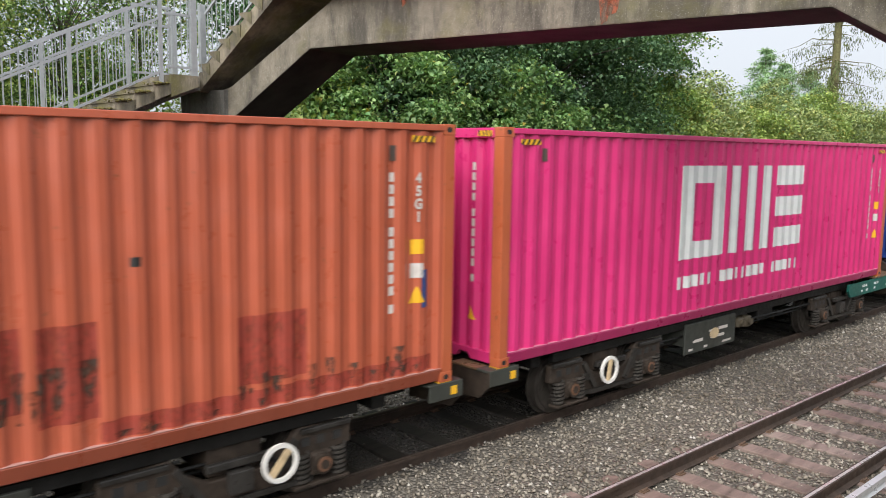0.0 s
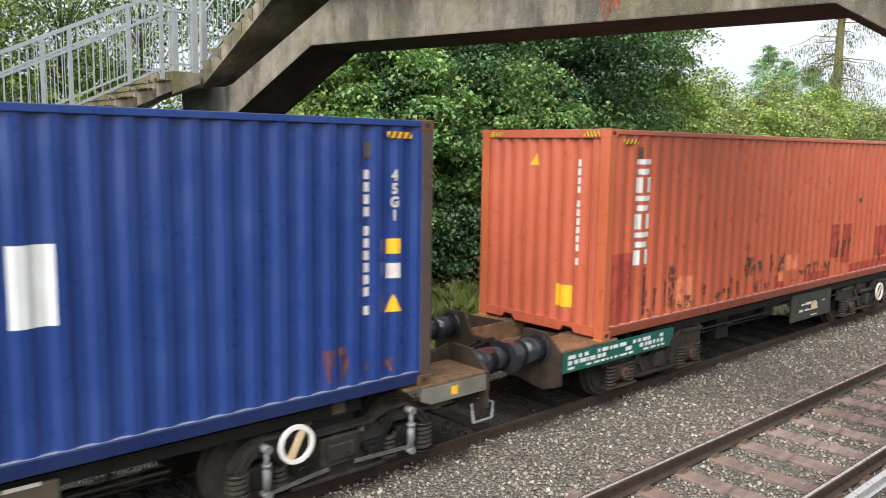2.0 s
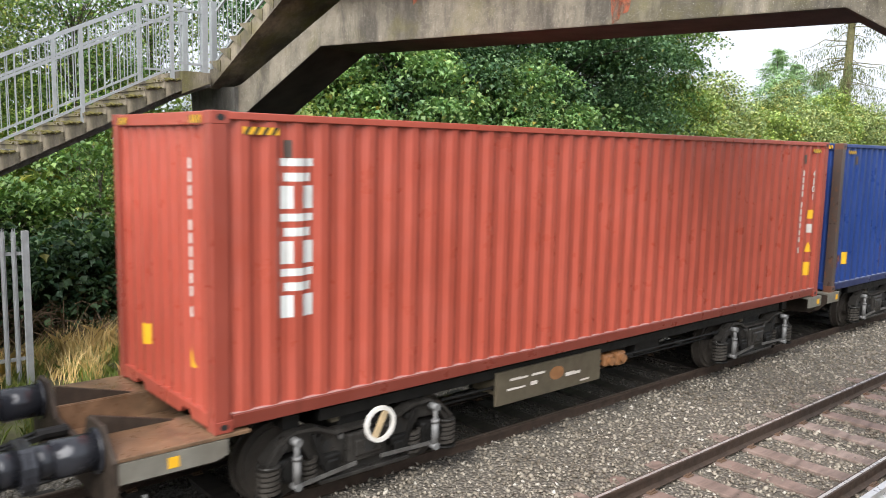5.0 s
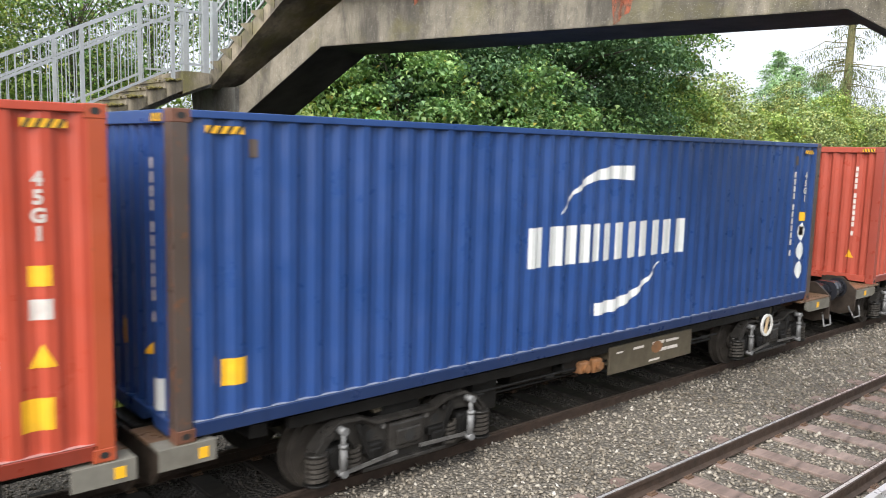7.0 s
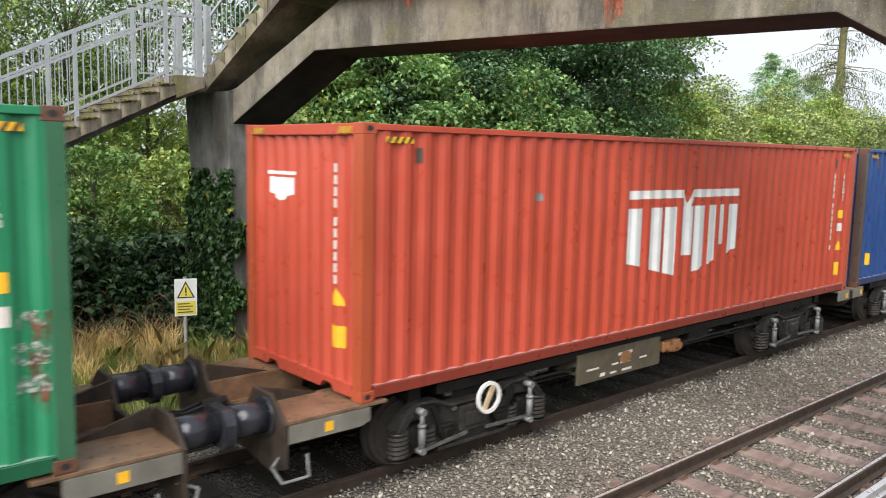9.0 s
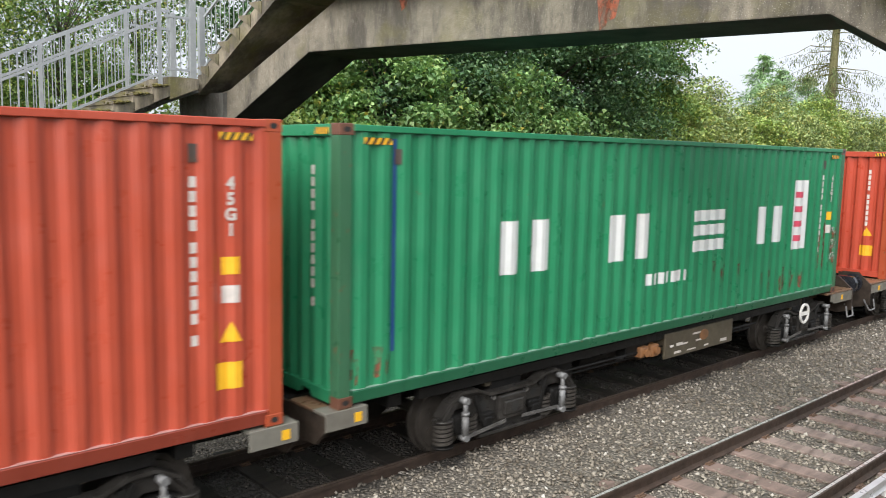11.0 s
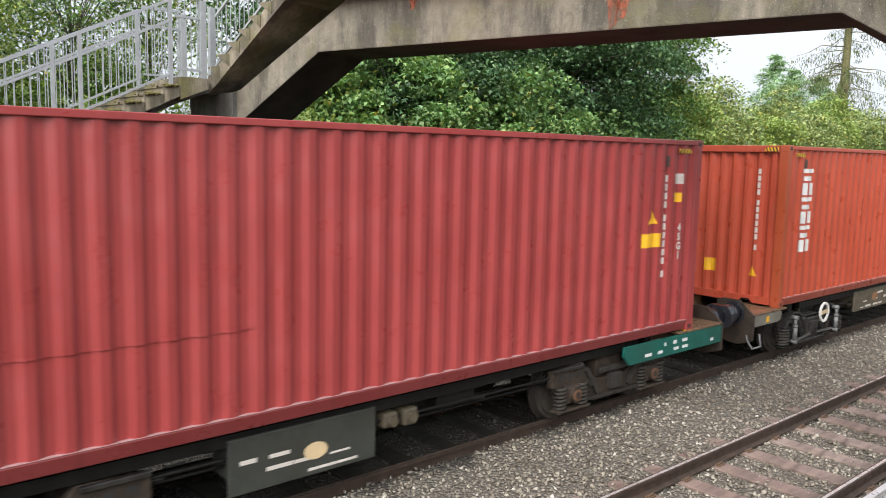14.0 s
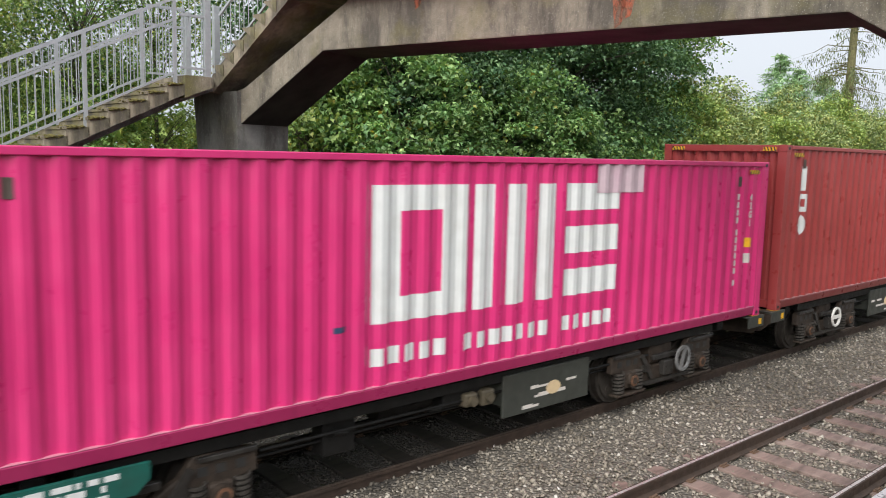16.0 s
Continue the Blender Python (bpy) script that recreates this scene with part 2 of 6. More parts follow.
MAT["leaf_dark"] = leaf("dark_green_leaves", (0.028, 0.072, 0.032), (0.078, 0.158, 0.070), (0.185, 0.29, 0.14), 0.015)
MAT["leaf_mid"] = leaf("mid_green_leaves", (0.06, 0.13, 0.035), (0.13, 0.235, 0.065), (0.25, 0.37, 0.11), 0.05)
MAT["leaf_fresh"] = leaf("fresh_green_leaves", (0.10, 0.21, 0.075), (0.22, 0.37, 0.14), (0.40, 0.55, 0.22), 0.05)
MAT["leaf_light"] = leaf("yellow_green_leaves", (0.14, 0.22, 0.06), (0.28, 0.38, 0.11), (0.46, 0.53, 0.16), 0.12)
MAT["leaf_conifer"] = leaf("blue_green_needles", (0.24, 0.38, 0.22), (0.36, 0.52, 0.30), (0.48, 0.62, 0.37), 0.0)
MAT["leaf_larch"] = leaf("olive_needles", (0.09, 0.115, 0.045), (0.14, 0.17, 0.065), (0.20, 0.23, 0.09), 0.0)
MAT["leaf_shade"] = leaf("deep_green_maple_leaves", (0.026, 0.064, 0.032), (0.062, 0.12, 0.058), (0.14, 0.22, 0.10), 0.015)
MAT["ivy"] = leaf("ivy_leaves", (0.018, 0.05, 0.016), (0.035, 0.085, 0.022), (0.07, 0.13, 0.035), 0.01)
MAT["grass_dry"] = leaf("dry_grass", (0.48, 0.33, 0.14), (0.70, 0.50, 0.23), (0.80, 0.62, 0.32), 0.0)
MAT["grass_green"] = leaf("green_grass", (0.10, 0.16, 0.035), (0.19, 0.24, 0.055), (0.36, 0.33, 0.11), 0.05)
MAT["bramble"] = leaf("brown_bramble", (0.05, 0.045, 0.02), (0.09, 0.065, 0.03), (0.06, 0.09, 0.025), 0.0)
# far hedge: distance haze is put into the bright leaf colour
MAT["leaf_hedge"] = leaf("hazy_yellow_green_leaves", (0.12, 0.18, 0.075), (0.31, 0.39, 0.155), (0.56, 0.60, 0.27), 0.16)
MAT["bark"] = plain("grey_brown_bark", (0.10, 0.085, 0.065), 0.9, 0, 0.4, 9, 0.9)
MAT["stem"] = plain("dead_brown_stem", (0.15, 0.10, 0.06), 0.85, 0, 0.4, 12, 0.2)
MAT["bark_larch"] = plain("mossy_bark", (0.14, 0.13, 0.055), 0.9, 0, 0.4, 5, 0.9)

def oil_and_shade(p):
    """Darkens the loaded track's middle: oil, brake dust and under-train shade put into colour."""
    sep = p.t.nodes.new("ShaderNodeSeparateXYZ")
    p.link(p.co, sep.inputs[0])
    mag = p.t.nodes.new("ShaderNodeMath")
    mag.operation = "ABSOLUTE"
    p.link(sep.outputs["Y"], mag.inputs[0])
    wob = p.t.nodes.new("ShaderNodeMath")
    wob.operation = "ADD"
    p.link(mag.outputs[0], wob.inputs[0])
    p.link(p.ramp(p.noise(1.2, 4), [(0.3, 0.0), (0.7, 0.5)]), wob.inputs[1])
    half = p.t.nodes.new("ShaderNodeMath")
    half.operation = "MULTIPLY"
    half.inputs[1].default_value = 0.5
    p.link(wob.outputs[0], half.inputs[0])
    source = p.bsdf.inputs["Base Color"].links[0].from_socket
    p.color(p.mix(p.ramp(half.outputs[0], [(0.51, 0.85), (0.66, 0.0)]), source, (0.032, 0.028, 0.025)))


p = Mat("ballast_bed", 0.85)
p.color(p.mix(p.ramp(p.voronoi(22, "Distance"), [(0.1, 0.0), (0.6, 1.0)]), p.ramp(p.noise(30, 3), [(0.3, (0.17, 0.15, 0.122)), (0.7, (0.30, 0.268, 0.225))]), (0.095, 0.082, 0.066)))
oil_and_shade(p)
p.bump(p.voronoi(22, "Distance"), 1.0, 0.04)
MAT["ballast"] = p.m
p = Mat("ballast_stones", 0.72, 0.0, 0.35)
p.color(p.mix(p.ramp(p.noise(0.8, 4), [(0.4, 0.0), (0.7, 0.6)]), p.ramp(p.islands(), [(0.0, (0.10, 0.087, 0.070)), (0.3, (0.185, 0.162, 0.130)), (0.7, (0.29, 0.257, 0.208)), (0.95, (0.40, 0.36, 0.30)), (1.0, (0.58, 0.55, 0.50))]), (0.11, 0.085, 0.06)))
oil_and_shade(p)
p.bump(p.noise(60, 3), 0.3, 0.01)
MAT["stone"] = p.m
p = Mat("soil_and_leaf_litter", 0.95)
p.color(p.mix(p.ramp(p.noise(1.6, 6), [(0.35, 0.0), (0.65, 1.0)]), (0.055, 0.043, 0.028), (0.085, 0.10, 0.03))).bump(p.noise(14, 6), 0.8, 0.05)
MAT["soil"] = p.m
MAT["rail_side"] = plain("rusty_rail_steel", (0.060, 0.040, 0.030), 0.6, 0.2, 0.3, 6, 0.25, (0.03, 0.024, 0.02), 0.6)
# worn steel, painted paler so the colour holds the sky's glint
MAT["rail_top"] = plain("polished_rail_glint", (0.5, 0.48, 0.46), 0.3, 0.4, 0.1, 5, 0.05, (0.2, 0.17, 0.15), 0.4)
MAT["rail_dull"] = plain("dull_rail_head", (0.16, 0.12, 0.10), 0.4, 0.6, 0.1, 5, 0.05)
MAT["conductor"] = plain("pale_conductor_rail", (0.55, 0.55, 0.56), 0.35, 0.5, 0.08, 5, 0.05, (0.3, 0.27, 0.25), 0.3)
p = Mat("weathered_sleeper", 0.6)
p.color(p.mix(p.ramp(p.noise(2.5, 6, (1, 4, 4)), [(0.35, 0.0), (0.7, 1.0)]), p.ramp(p.each(), [(0.0, (0.20, 0.135, 0.112)), (1.0, (0.29, 0.225, 0.195))]), (0.10, 0.072, 0.06))).bump(p.noise(20, 5), 0.4, 0.01)
MAT["sleeper"] = p.m
# darker copy for the loaded track: oil and under-train shade in the colour
p = Mat("shaded_oily_sleeper", 0.7, 0.0, 0.3)
p.color(p.mix(p.ramp(p.noise(2.5, 6, (1, 4, 4)), [(0.35, 0.0), (0.7, 1.0)]), (0.036, 0.031, 0.026), (0.016, 0.014, 0.013))).bump(p.noise(20, 5), 0.4, 0.01)
MAT["sleeper_oily_shaded"] = p.m
MAT["clip"] = plain("rusty_rail_clip", (0.14, 0.085, 0.055), 0.6, 0.2, 0.3, 20, 0.2)


# ---- mesh helpers ----
def mesh_of(bm, name):
    me = bpy.data.meshes.new(name)
    bm.normal_update()
    bm.to_mesh(me)
    bm.free()
    return me


def part(name, bm, material, parent=None, label="", smooth=False):
    """Links a bmesh as one mesh object under a thing or a part."""
    me = mesh_of(bm, name) if isinstance(bm, bmesh.types.BMesh) else bm
    if not me.materials:
        me.materials.append(material)
    if smooth:
        me.polygons.foreach_set("use_smooth", [smooth is True or len(f.vertices) < 5 for f in me.polygons])
    ob = new(name, me)
    ob.parent = parent
    if label:
        tagged(ob, label)
    return ob


def thing(name, label, category, group="", kind="", at=(0, 0, 0)):
    ob = new(name)
    ob.location = at
    return tagged(ob, label, category, group, kind)


def box(bm, x0, x1, y0, y1, z0, z1, bevel=0.0):
    r = bmesh.ops.create_cube(bm, size=1.0, matrix=Matrix.Translation(((x0 + x1) / 2, (y0 + y1) / 2, (z0 + z1) / 2)) @ Matrix.Diagonal((abs(x1 - x0), abs(y1 - y0), abs(z1 - z0), 1)))
    if bevel:
        es = list({e for v in r["verts"] for e in v.link_edges})
        bmesh.ops.bevel(bm, geom=es, offset=bevel, segments=2, affect="EDGES", profile=0.5)
    return bm


def boxes(*rows, bevel=0.0):
    bm = bmesh.new()
    for r in rows:
        box(bm, *r, bevel=bevel)
    return bm


def bar(bm, a, b, r, n=10, r2=None):
    """A round bar from a to b."""
    a, b = Vector(a), Vector(b)
    d = b - a
    m = Matrix.Translation((a + b) / 2) @ d.to_track_quat("Z", "Y").to_matrix().to_4x4()
    bmesh.ops.create_cone(bm, cap_ends=True, segments=n, radius1=r, radius2=r if r2 is None else r2, depth=d.length, matrix=m)
    return bm


def beam(bm, a, b, w, h):
    """A rectangular bar from a to b, w wide sideways and h deep."""
    a, b = Vector(a), Vector(b)
    d = b - a
    side = d.cross(Vector((0, 0, 1)))
    side = side.normalized() if side.length > 1e-6 else Vector((1, 0, 0))
    up = side.cross(d).normalized()
    m = Matrix.Translation((a + b) / 2) @ Matrix((side, d.normalized(), up)).transposed().to_4x4() @ Matrix.Diagonal((w, d.length, h, 1))
    bmesh.ops.create_cube(bm, size=1.0, matrix=m)
    return bm


def prism(bm, pts, to3, a, b):
    """The outline pts (u, v) extruded from depth a to depth b; to3 maps (u, v, depth) to a place."""
    lo = [bm.verts.new(to3(u, v, a)) for u, v in pts]
    hi = [bm.verts.new(to3(u, v, b)) for u, v in pts]
    n = len(pts)
    fs = [bm.faces.new(lo), bm.faces.new(hi)]
    for i in range(n):
        fs.append(bm.faces.new((lo[i], lo[(i + 1) % n], hi[(i + 1) % n], hi[i])))
    bmesh.ops.recalc_face_normals(bm, faces=fs)
    return bm


def from_arrays(name, verts, faces, material, smooth=False):
    me = bpy.data.meshes.new(name)
    me.from_pydata(verts, [], faces)
    me.materials.append(material)
    if smooth:
        me.polygons.foreach_set("use_smooth", [True] * len(me.polygons))
    return me


def fast_mesh(name, V, F, material):
    """A mesh from a numpy array of places and one of faces, all with the same count of corners."""
    me = bpy.data.meshes.new(name)
    k = F.shape[1]
    me.vertices.add(len(V))
    me.vertices.foreach_set("co", V.astype(np.float32).ravel())
    me.loops.add(F.size)
    me.loops.foreach_set("vertex_index", F.astype(np.int32).ravel())
    me.polygons.add(len(F))
    me.polygons.foreach_set("loop_start", np.arange(0, F.size, k, dtype=np.int32))
    me.polygons.foreach_set("loop_total", np.full(len(F), k, dtype=np.int32))
    me.update(calc_edges=True)
    me.materials.append(material)
    return me


# ---- the ground, the two tracks ----
RAIL = 0.10            # top of the rails
NEAR = -3.57           # centre line of the empty track
rng = np.random.default_rng(7)


def shoulder(y):
    """Height of the ballast heaped between the tracks, up against the loaded rail."""
    return np.interp(y, [-2.65, -2.25, -1.6, -0.95, -0.83, -0.78], [0.0, 0.055, 0.085, 0.105, 0.095, 0.0])


def build_ground():
    bm = bmesh.new()
    # one sheet to the horizon, with a cross-section over y: bank, bed of the tracks, verge
    ys = [-900, -60, -16, -9.0, -7.2, -6.2, 2.6, 3.6, 4.6, 7.0, 12.0, 30.0, 900]
    zs = [2.0, 2.0, 2.1, 2.1, 0.4, -0.36, -0.36, -0.22, -0.02, 0.05, 0.30, 0.6, 1.0]
    xs = [-900, -100, -30, -10, 0, 5, 10, 15, 20, 30, 45, 70, 120, 900]
    grid = [[bm.verts.new((x, y, z)) for x in xs] for y, z in zip(ys, zs)]
    for i in range(len(ys) - 1):
        for j in range(len(xs) - 1):
            bm.faces.new((grid[i][j], grid[i][j + 1], grid[i + 1][j + 1], grid[i + 1][j]))
    tagged(part("ground", bm, MAT["soil"]), "soil verge with moss and leaf litter beside the railway", "ground", kind="structure")
    # the ballast bed, slightly heaped between the tracks
    bm = bmesh.new()
    ys = np.concatenate([[-6.2], np.arange(-5.6, -1.0, 0.2), [-0.95, -0.88, -0.83, -0.78], np.arange(-0.6, 2.2, 0.2), [2.9]])
    xs = np.arange(-30, 110, 0.5)
    rows = []
    for y in ys:
        z = RAIL - 0.20
        if y < -5.6 or y > 2.2:
            z = -0.40
        elif -2.7 < y < -0.8:
            z = RAIL - 0.20 + float(shoulder(y))
        rows.append([bm.verts.new((x, y, z + 0.025 * noise.noise((x * 1.1, y * 1.3, 0)))) for x in xs])
    for i in range(len(ys) - 1):
        for j in range(len(xs) - 1):
            bm.faces.new((rows[i][j], rows[i][j + 1], rows[i + 1][j + 1], rows[i + 1][j]))
    bed = tagged(part("ballast_bed", bm, MAT["ballast"], smooth=True), "grey crushed stone ballast bed under the tracks", "ballast", kind="structure")
    # single stones, denser near the eye
    n = 98000
    x = -7.0 + 44.0 * rng.random(n) ** 1.25
    y = rng.uniform(-5.6, 2.0, n)
    keep = (y < -0.5) | (rng.random(n) < 0.35)
    x, y = x[keep], y[keep]
    n = len(x)
    rise = shoulder(y)
    nz = np.array([noise.noise((a * 1.1, b * 1.3, 0)) for a, b in zip(x, y)])
    z = RAIL - 0.205 + rise + 0.025 * nz + rng.uniform(-0.01, 0.028, n)
    unit = np.array([(1, 0, 0), (-1, 0, 0), (0, 1, 0), (0, -1, 0), (0, 0, 1), (0, 0, -1)], float)
    V = np.repeat(unit[None], n, 0) * rng.uniform(0.55, 1.2, (n, 6, 1)) + rng.uniform(-0.28, 0.28, (n, 6, 3))
    V *= (rng.uniform(0.018, 0.038, (n, 1, 1)) * rng.uniform(0.6, 1.35, (n, 1, 3)) * np.array((1.1, 1.0, 0.75)))
    a = rng.uniform(0, 6.28, (n, 1))
    tilt = rng.uniform(-0.7, 0.7, (n, 1))
    vx, vz = V[..., 0] * np.cos(tilt) - V[..., 2] * np.sin(tilt), V[..., 0] * np.sin(tilt) + V[..., 2] * np.cos(tilt)
    vy = V[..., 1]
    V = np.stack([vx * np.cos(a) - vy * np.sin(a), vx * np.sin(a) + vy * np.cos(a), vz], -1) + np.stack([x, y, z], -1)[:, None]
    tri = np.array([(0, 2, 4), (2, 1, 4), (1, 3, 4), (3, 0, 4), (2, 0, 5), (1, 2, 5), (3, 1, 5), (0, 3, 5)])
    F = (tri[None] + 6 * np.arange(n)[:, None, None]).reshape(-1, 3)
    tagged(part("ballast_stones", fast_mesh("ballast_stones", V.reshape(-1, 3), F, MAT["stone"]), None), "loose grey angular ballast stones around the rails", "ballast", kind="stuff")


RAIL_PROFILE = [(-0.036, 0.0), (-0.036, -0.035), (-0.010, -0.048), (-0.010, -0.130), (-0.070, -0.148), (-0.070, -0.159), (0.070, -0.159), (0.070, -0.148), (0.010, -0.130), (0.010, -0.048), (0.036, -0.035), (0.036, 0.0)]


def build_track(name, yc, head, label, wood):
    track = thing(name, label, "railway track", kind="structure", at=(0, yc, 0))
    for side in (-1, 1):
        c = side * 0.7525
        bm = prism(bmesh.new(), RAIL_PROFILE, lambda u, v, d: (d, c + u, RAIL + v - 0.002), -30, 160)
        rail = part("rail", bm, MAT["rail_side"], track)
        # running surface; on the near track its pale colour stands for a glint
        bm = prism(bmesh.new(), [(-0.017, 0.0), (-0.017, -0.004), (0.017, -0.004), (0.017, 0.0)], lambda u, v, d: (d, c + u, RAIL + v + 0.0025), -30, 160)
        part("rail_head", bm, head, rail, "worn running surface of the rail")
    sl = mesh_of(boxes((-0.125, 0.125, -1.26, 1.26, RAIL - 0.30, RAIL - 0.163), bevel=0.012), "sleeper")
    sl.materials.append(wood)
    cl = bmesh.new()
    for y in (-0.7525, 0.7525):
        for o in (-0.10, 0.10):
            bar(cl, (-0.05, y + o, RAIL - 0.145), (0.05, y + o, RAIL - 0.135), 0.014, 6)
            box(cl, -0.06, 0.06, y + o - 0.035, y + o + 0.035, RAIL - 0.166, RAIL - 0.148)
    cl = mesh_of(cl, "rail_clips")
    for i in range(94):
        x = 2.16 + 0.745 * (i - 20)
        o = part("sleeper", sl, wood, track)
        o.location = (x, 0, 0)
        part("rail_clips", cl, MAT["clip"], o)
    return track


def build_conductor():
    c = thing("conductor_rail", "pale steel conductor rail on white insulators beside the empty track", "conductor rail", kind="structure", at=(0, NEAR - 1.12, 0))
    bm = prism(bmesh.new(), [(-0.035, 0.0), (-0.035, -0.05), (-0.012, -0.06), (-0.012, -0.10), (-0.05, -0.115), (0.05, -0.115), (0.012, -0.10), (0.012, -0.06), (0.035, -0.05), (0.035, 0.0)], lambda u, v, d: (d, u, RAIL + 0.075 + v), -30, 160)
    part("rail", bm, MAT["conductor"], c)
    for i in range(24):
        part("insulator", bar(bmesh.new(), (3 + 2.2 * i, 0, RAIL - 0.2), (3 + 2.2 * i, 0, RAIL - 0.04), 0.05, 10), MAT["white"], c)


build_ground()
build_track("railway_track_far", 0.0, MAT["rail_dull"], "loaded railway track with rusty rails on oily, shade-darkened sleepers in ballast", MAT["sleeper_oily_shaded"])
build_track("railway_track_near", NEAR, MAT["rail_top"], "empty railway track with worn rails on brown sleepers", MAT["sleeper"])
build_conductor()

# ---- the concrete footbridge ----
BL = Vector((7.09, 3.51, 5.30))               # bottom of the rib where the far haunch begins
BD = Vector((0.2465, -0.9692, 0.0))           # along the span, towards the near side
BN = Vector((0.9692, 0.2465, 0.0))            # across it


def on_bridge(u, z, off):
    q = BL + BD * u + BN * off
    return (q.x, q.y, z)


def railing(parent, place, u0, u1, z0, z1, posts, label=""):
    """Posts, two rails, a hand rail and upright bars along a line; place maps (u, z) to a point."""
    n = max(1, int(abs(u1 - u0) / 0.115))
    zz = lambda u: z0 + (z1 - z0) * (u - u0) / (u1 - u0)
    for h, r in ((1.28, 0.022), (0.96, 0.020), (0.12, 0.018)):
        part("rail", beam(bmesh.new(), place(u0, z0 + h), place(u1, z1 + h), 2 * r, 2 * r), MAT["galv"], parent)
    for i in range(n + 1):
        u = u0 + (u1 - u0) * (i + 0.5) / (n + 1)
        part("baluster", beam(bmesh.new(), place(u, zz(u) + 0.12), place(u, zz(u) + 1.27), 0.012, 0.012), MAT["galv"], parent)
    for u in posts:
        part("post", beam(bmesh.new(), place(u, zz(u) - 0.18), place(u, zz(u) + 1.27), 0.06, 0.045), MAT["galv"], parent)


def build_bridge():
    b = thing("footbridge", "stained concrete footbridge with haunched beam, stairs and galvanised railings", "footbridge", kind="structure")
    # the rib: haunch, level soffit, haunch
    W = 1.14
    rib = [(-2.35, 4.02), (-1.99, 4.12), (0.0, 5.30), (7.66, 5.30), (9.62, 4.08), (10.0, 4.00), (10.0, 4.75), (9.5, 4.82), (7.2, 6.10), (0.62, 6.10), (-1.88, 4.76), (-2.35, 4.66)]
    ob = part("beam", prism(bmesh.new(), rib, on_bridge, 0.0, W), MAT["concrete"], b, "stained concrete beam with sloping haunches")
    # downward faces take the dark material that holds the soffit's shade
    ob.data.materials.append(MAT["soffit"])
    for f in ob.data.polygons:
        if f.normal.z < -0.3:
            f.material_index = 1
    bv = ob.modifiers.new("glint_edges", "BEVEL")
    bv.width, bv.segments, bv.limit_method = 0.02, 2, "ANGLE"
    # deck and upper stair slab, wider than the rib
    slab = [(-2.36, 4.66), (-0.46, 6.105), (7.4, 6.105), (9.3, 4.70), (9.3, 5.02), (7.45, 6.32), (-0.5, 6.32), (-2.36, 4.98)]
    part("deck", prism(bmesh.new(), slab, on_bridge, -0.30, W + 0.30), MAT["stair_concrete"], b, "concrete deck and stair slab over the beam")
    step = mesh_of(prism(bmesh.new(), [(-0.02, 0.0), (0.26, 0.0), (0.26, -0.20), (-0.02, -0.03)], lambda u, v, d: tuple(BD * u + BN * d + Vector((0, 0, v))), -0.315, W + 0.31), "step")
    for i in range(7):
        o = part("step", step, MAT["stair_concrete"], b)
        u = -2.32 + 0.262 * i
        o.location = on_bridge(u, 5.14 + 0.196 * i, 0)
    for off in (-0.26, W + 0.26):
        r = part("railing", beam(bmesh.new(), on_bridge(-2.3, 5.0, off), on_bridge(-2.3, 6.15, off), 0.10, 0.10), MAT["galv"], b, "galvanised steel railing")
        railing(r, lambda u, z: on_bridge(u, z, off), -2.2, -0.5, 5.03, 6.38, [-0.5])
        railing(r, lambda u, z: on_bridge(u, z, off), -0.45, 7.3, 6.36, 6.36, [1.5, 3.5, 5.5, 7.3])
    # rust runs on the beam's face
    bm = bmesh.new()
    for u, w, z0, z1 in ((5.05, 0.13, 5.31, 5.80), (5.15, 0.20, 5.40, 6.09), (3.1, 0.09, 5.85, 6.09), (1.9, 0.12, 5.80, 6.09), (6.4, 0.10, 5.78, 6.09)):
        prism(bm, [(u - w * 0.35, z0), (u + w * 0.3, z0 + 0.05), (u + w, z1), (u - w * 0.8, z1)], on_bridge, -0.004, 0.01)
    part("rust_stain", bm, MAT["rust_stain"], b, "rust runs on the concrete")
    # piers
    for a, c in ((-2.92, -1.96), (9.55, 10.45)):
        bm = bmesh.new()
        top = [on_bridge(u, 4.70 if a < 0 else 4.4, o) for u, o in ((a - (0.22 if a < 0 else 0), -0.10), (c, -0.10), (c, W + 0.02), (a - (0.22 if a < 0 else 0), W + 0.02))]
        bot = [on_bridge(u, -0.6, o) for u, o in ((a + 0.14, 0.02), (c - 0.05, 0.02), (c - 0.05, W - 0.1), (a + 0.14, W - 0.1))]
        tv, bvv = [bm.verts.new(q) for q in top], [bm.verts.new(q) for q in bot]
        bm.faces.new(tv), bm.faces.new(bvv)
        for i in range(4):
            bm.faces.new((tv[i], tv[(i + 1) % 4], bvv[(i + 1) % 4], bvv[i]))
        bmesh.ops.recalc_face_normals(bm, faces=bm.faces)
        part("pier", bm, MAT["pier_concrete"], b, "grey concrete pier")
    # landing and lower flight, beside the track
    y0, y1 = 5.0, 6.55
    plan = [(5.45, y0 + 0.02), (5.78, y0 + 0.02), (6.22, 5.70), (7.92, 6.13), (7.60, 7.30), (5.45, y1)]
    part("landing", prism(bmesh.new(), plan, lambda u, v, d: (u, v, d), 4.68, 4.87), MAT["stair_concrete"], b, "concrete stair landing")
    part("landing_edge", prism(bmesh.new(), [(5.405, 4.864), (5.90, 4.864), (5.90, 4.70), (5.405, 4.50)], lambda u, v, d: (u, d, v), y0 - 0.004, y0 + 0.5), MAT["stair_concrete"], b)
    k, x_top, z_top = 0.485, 5.42, 4.87
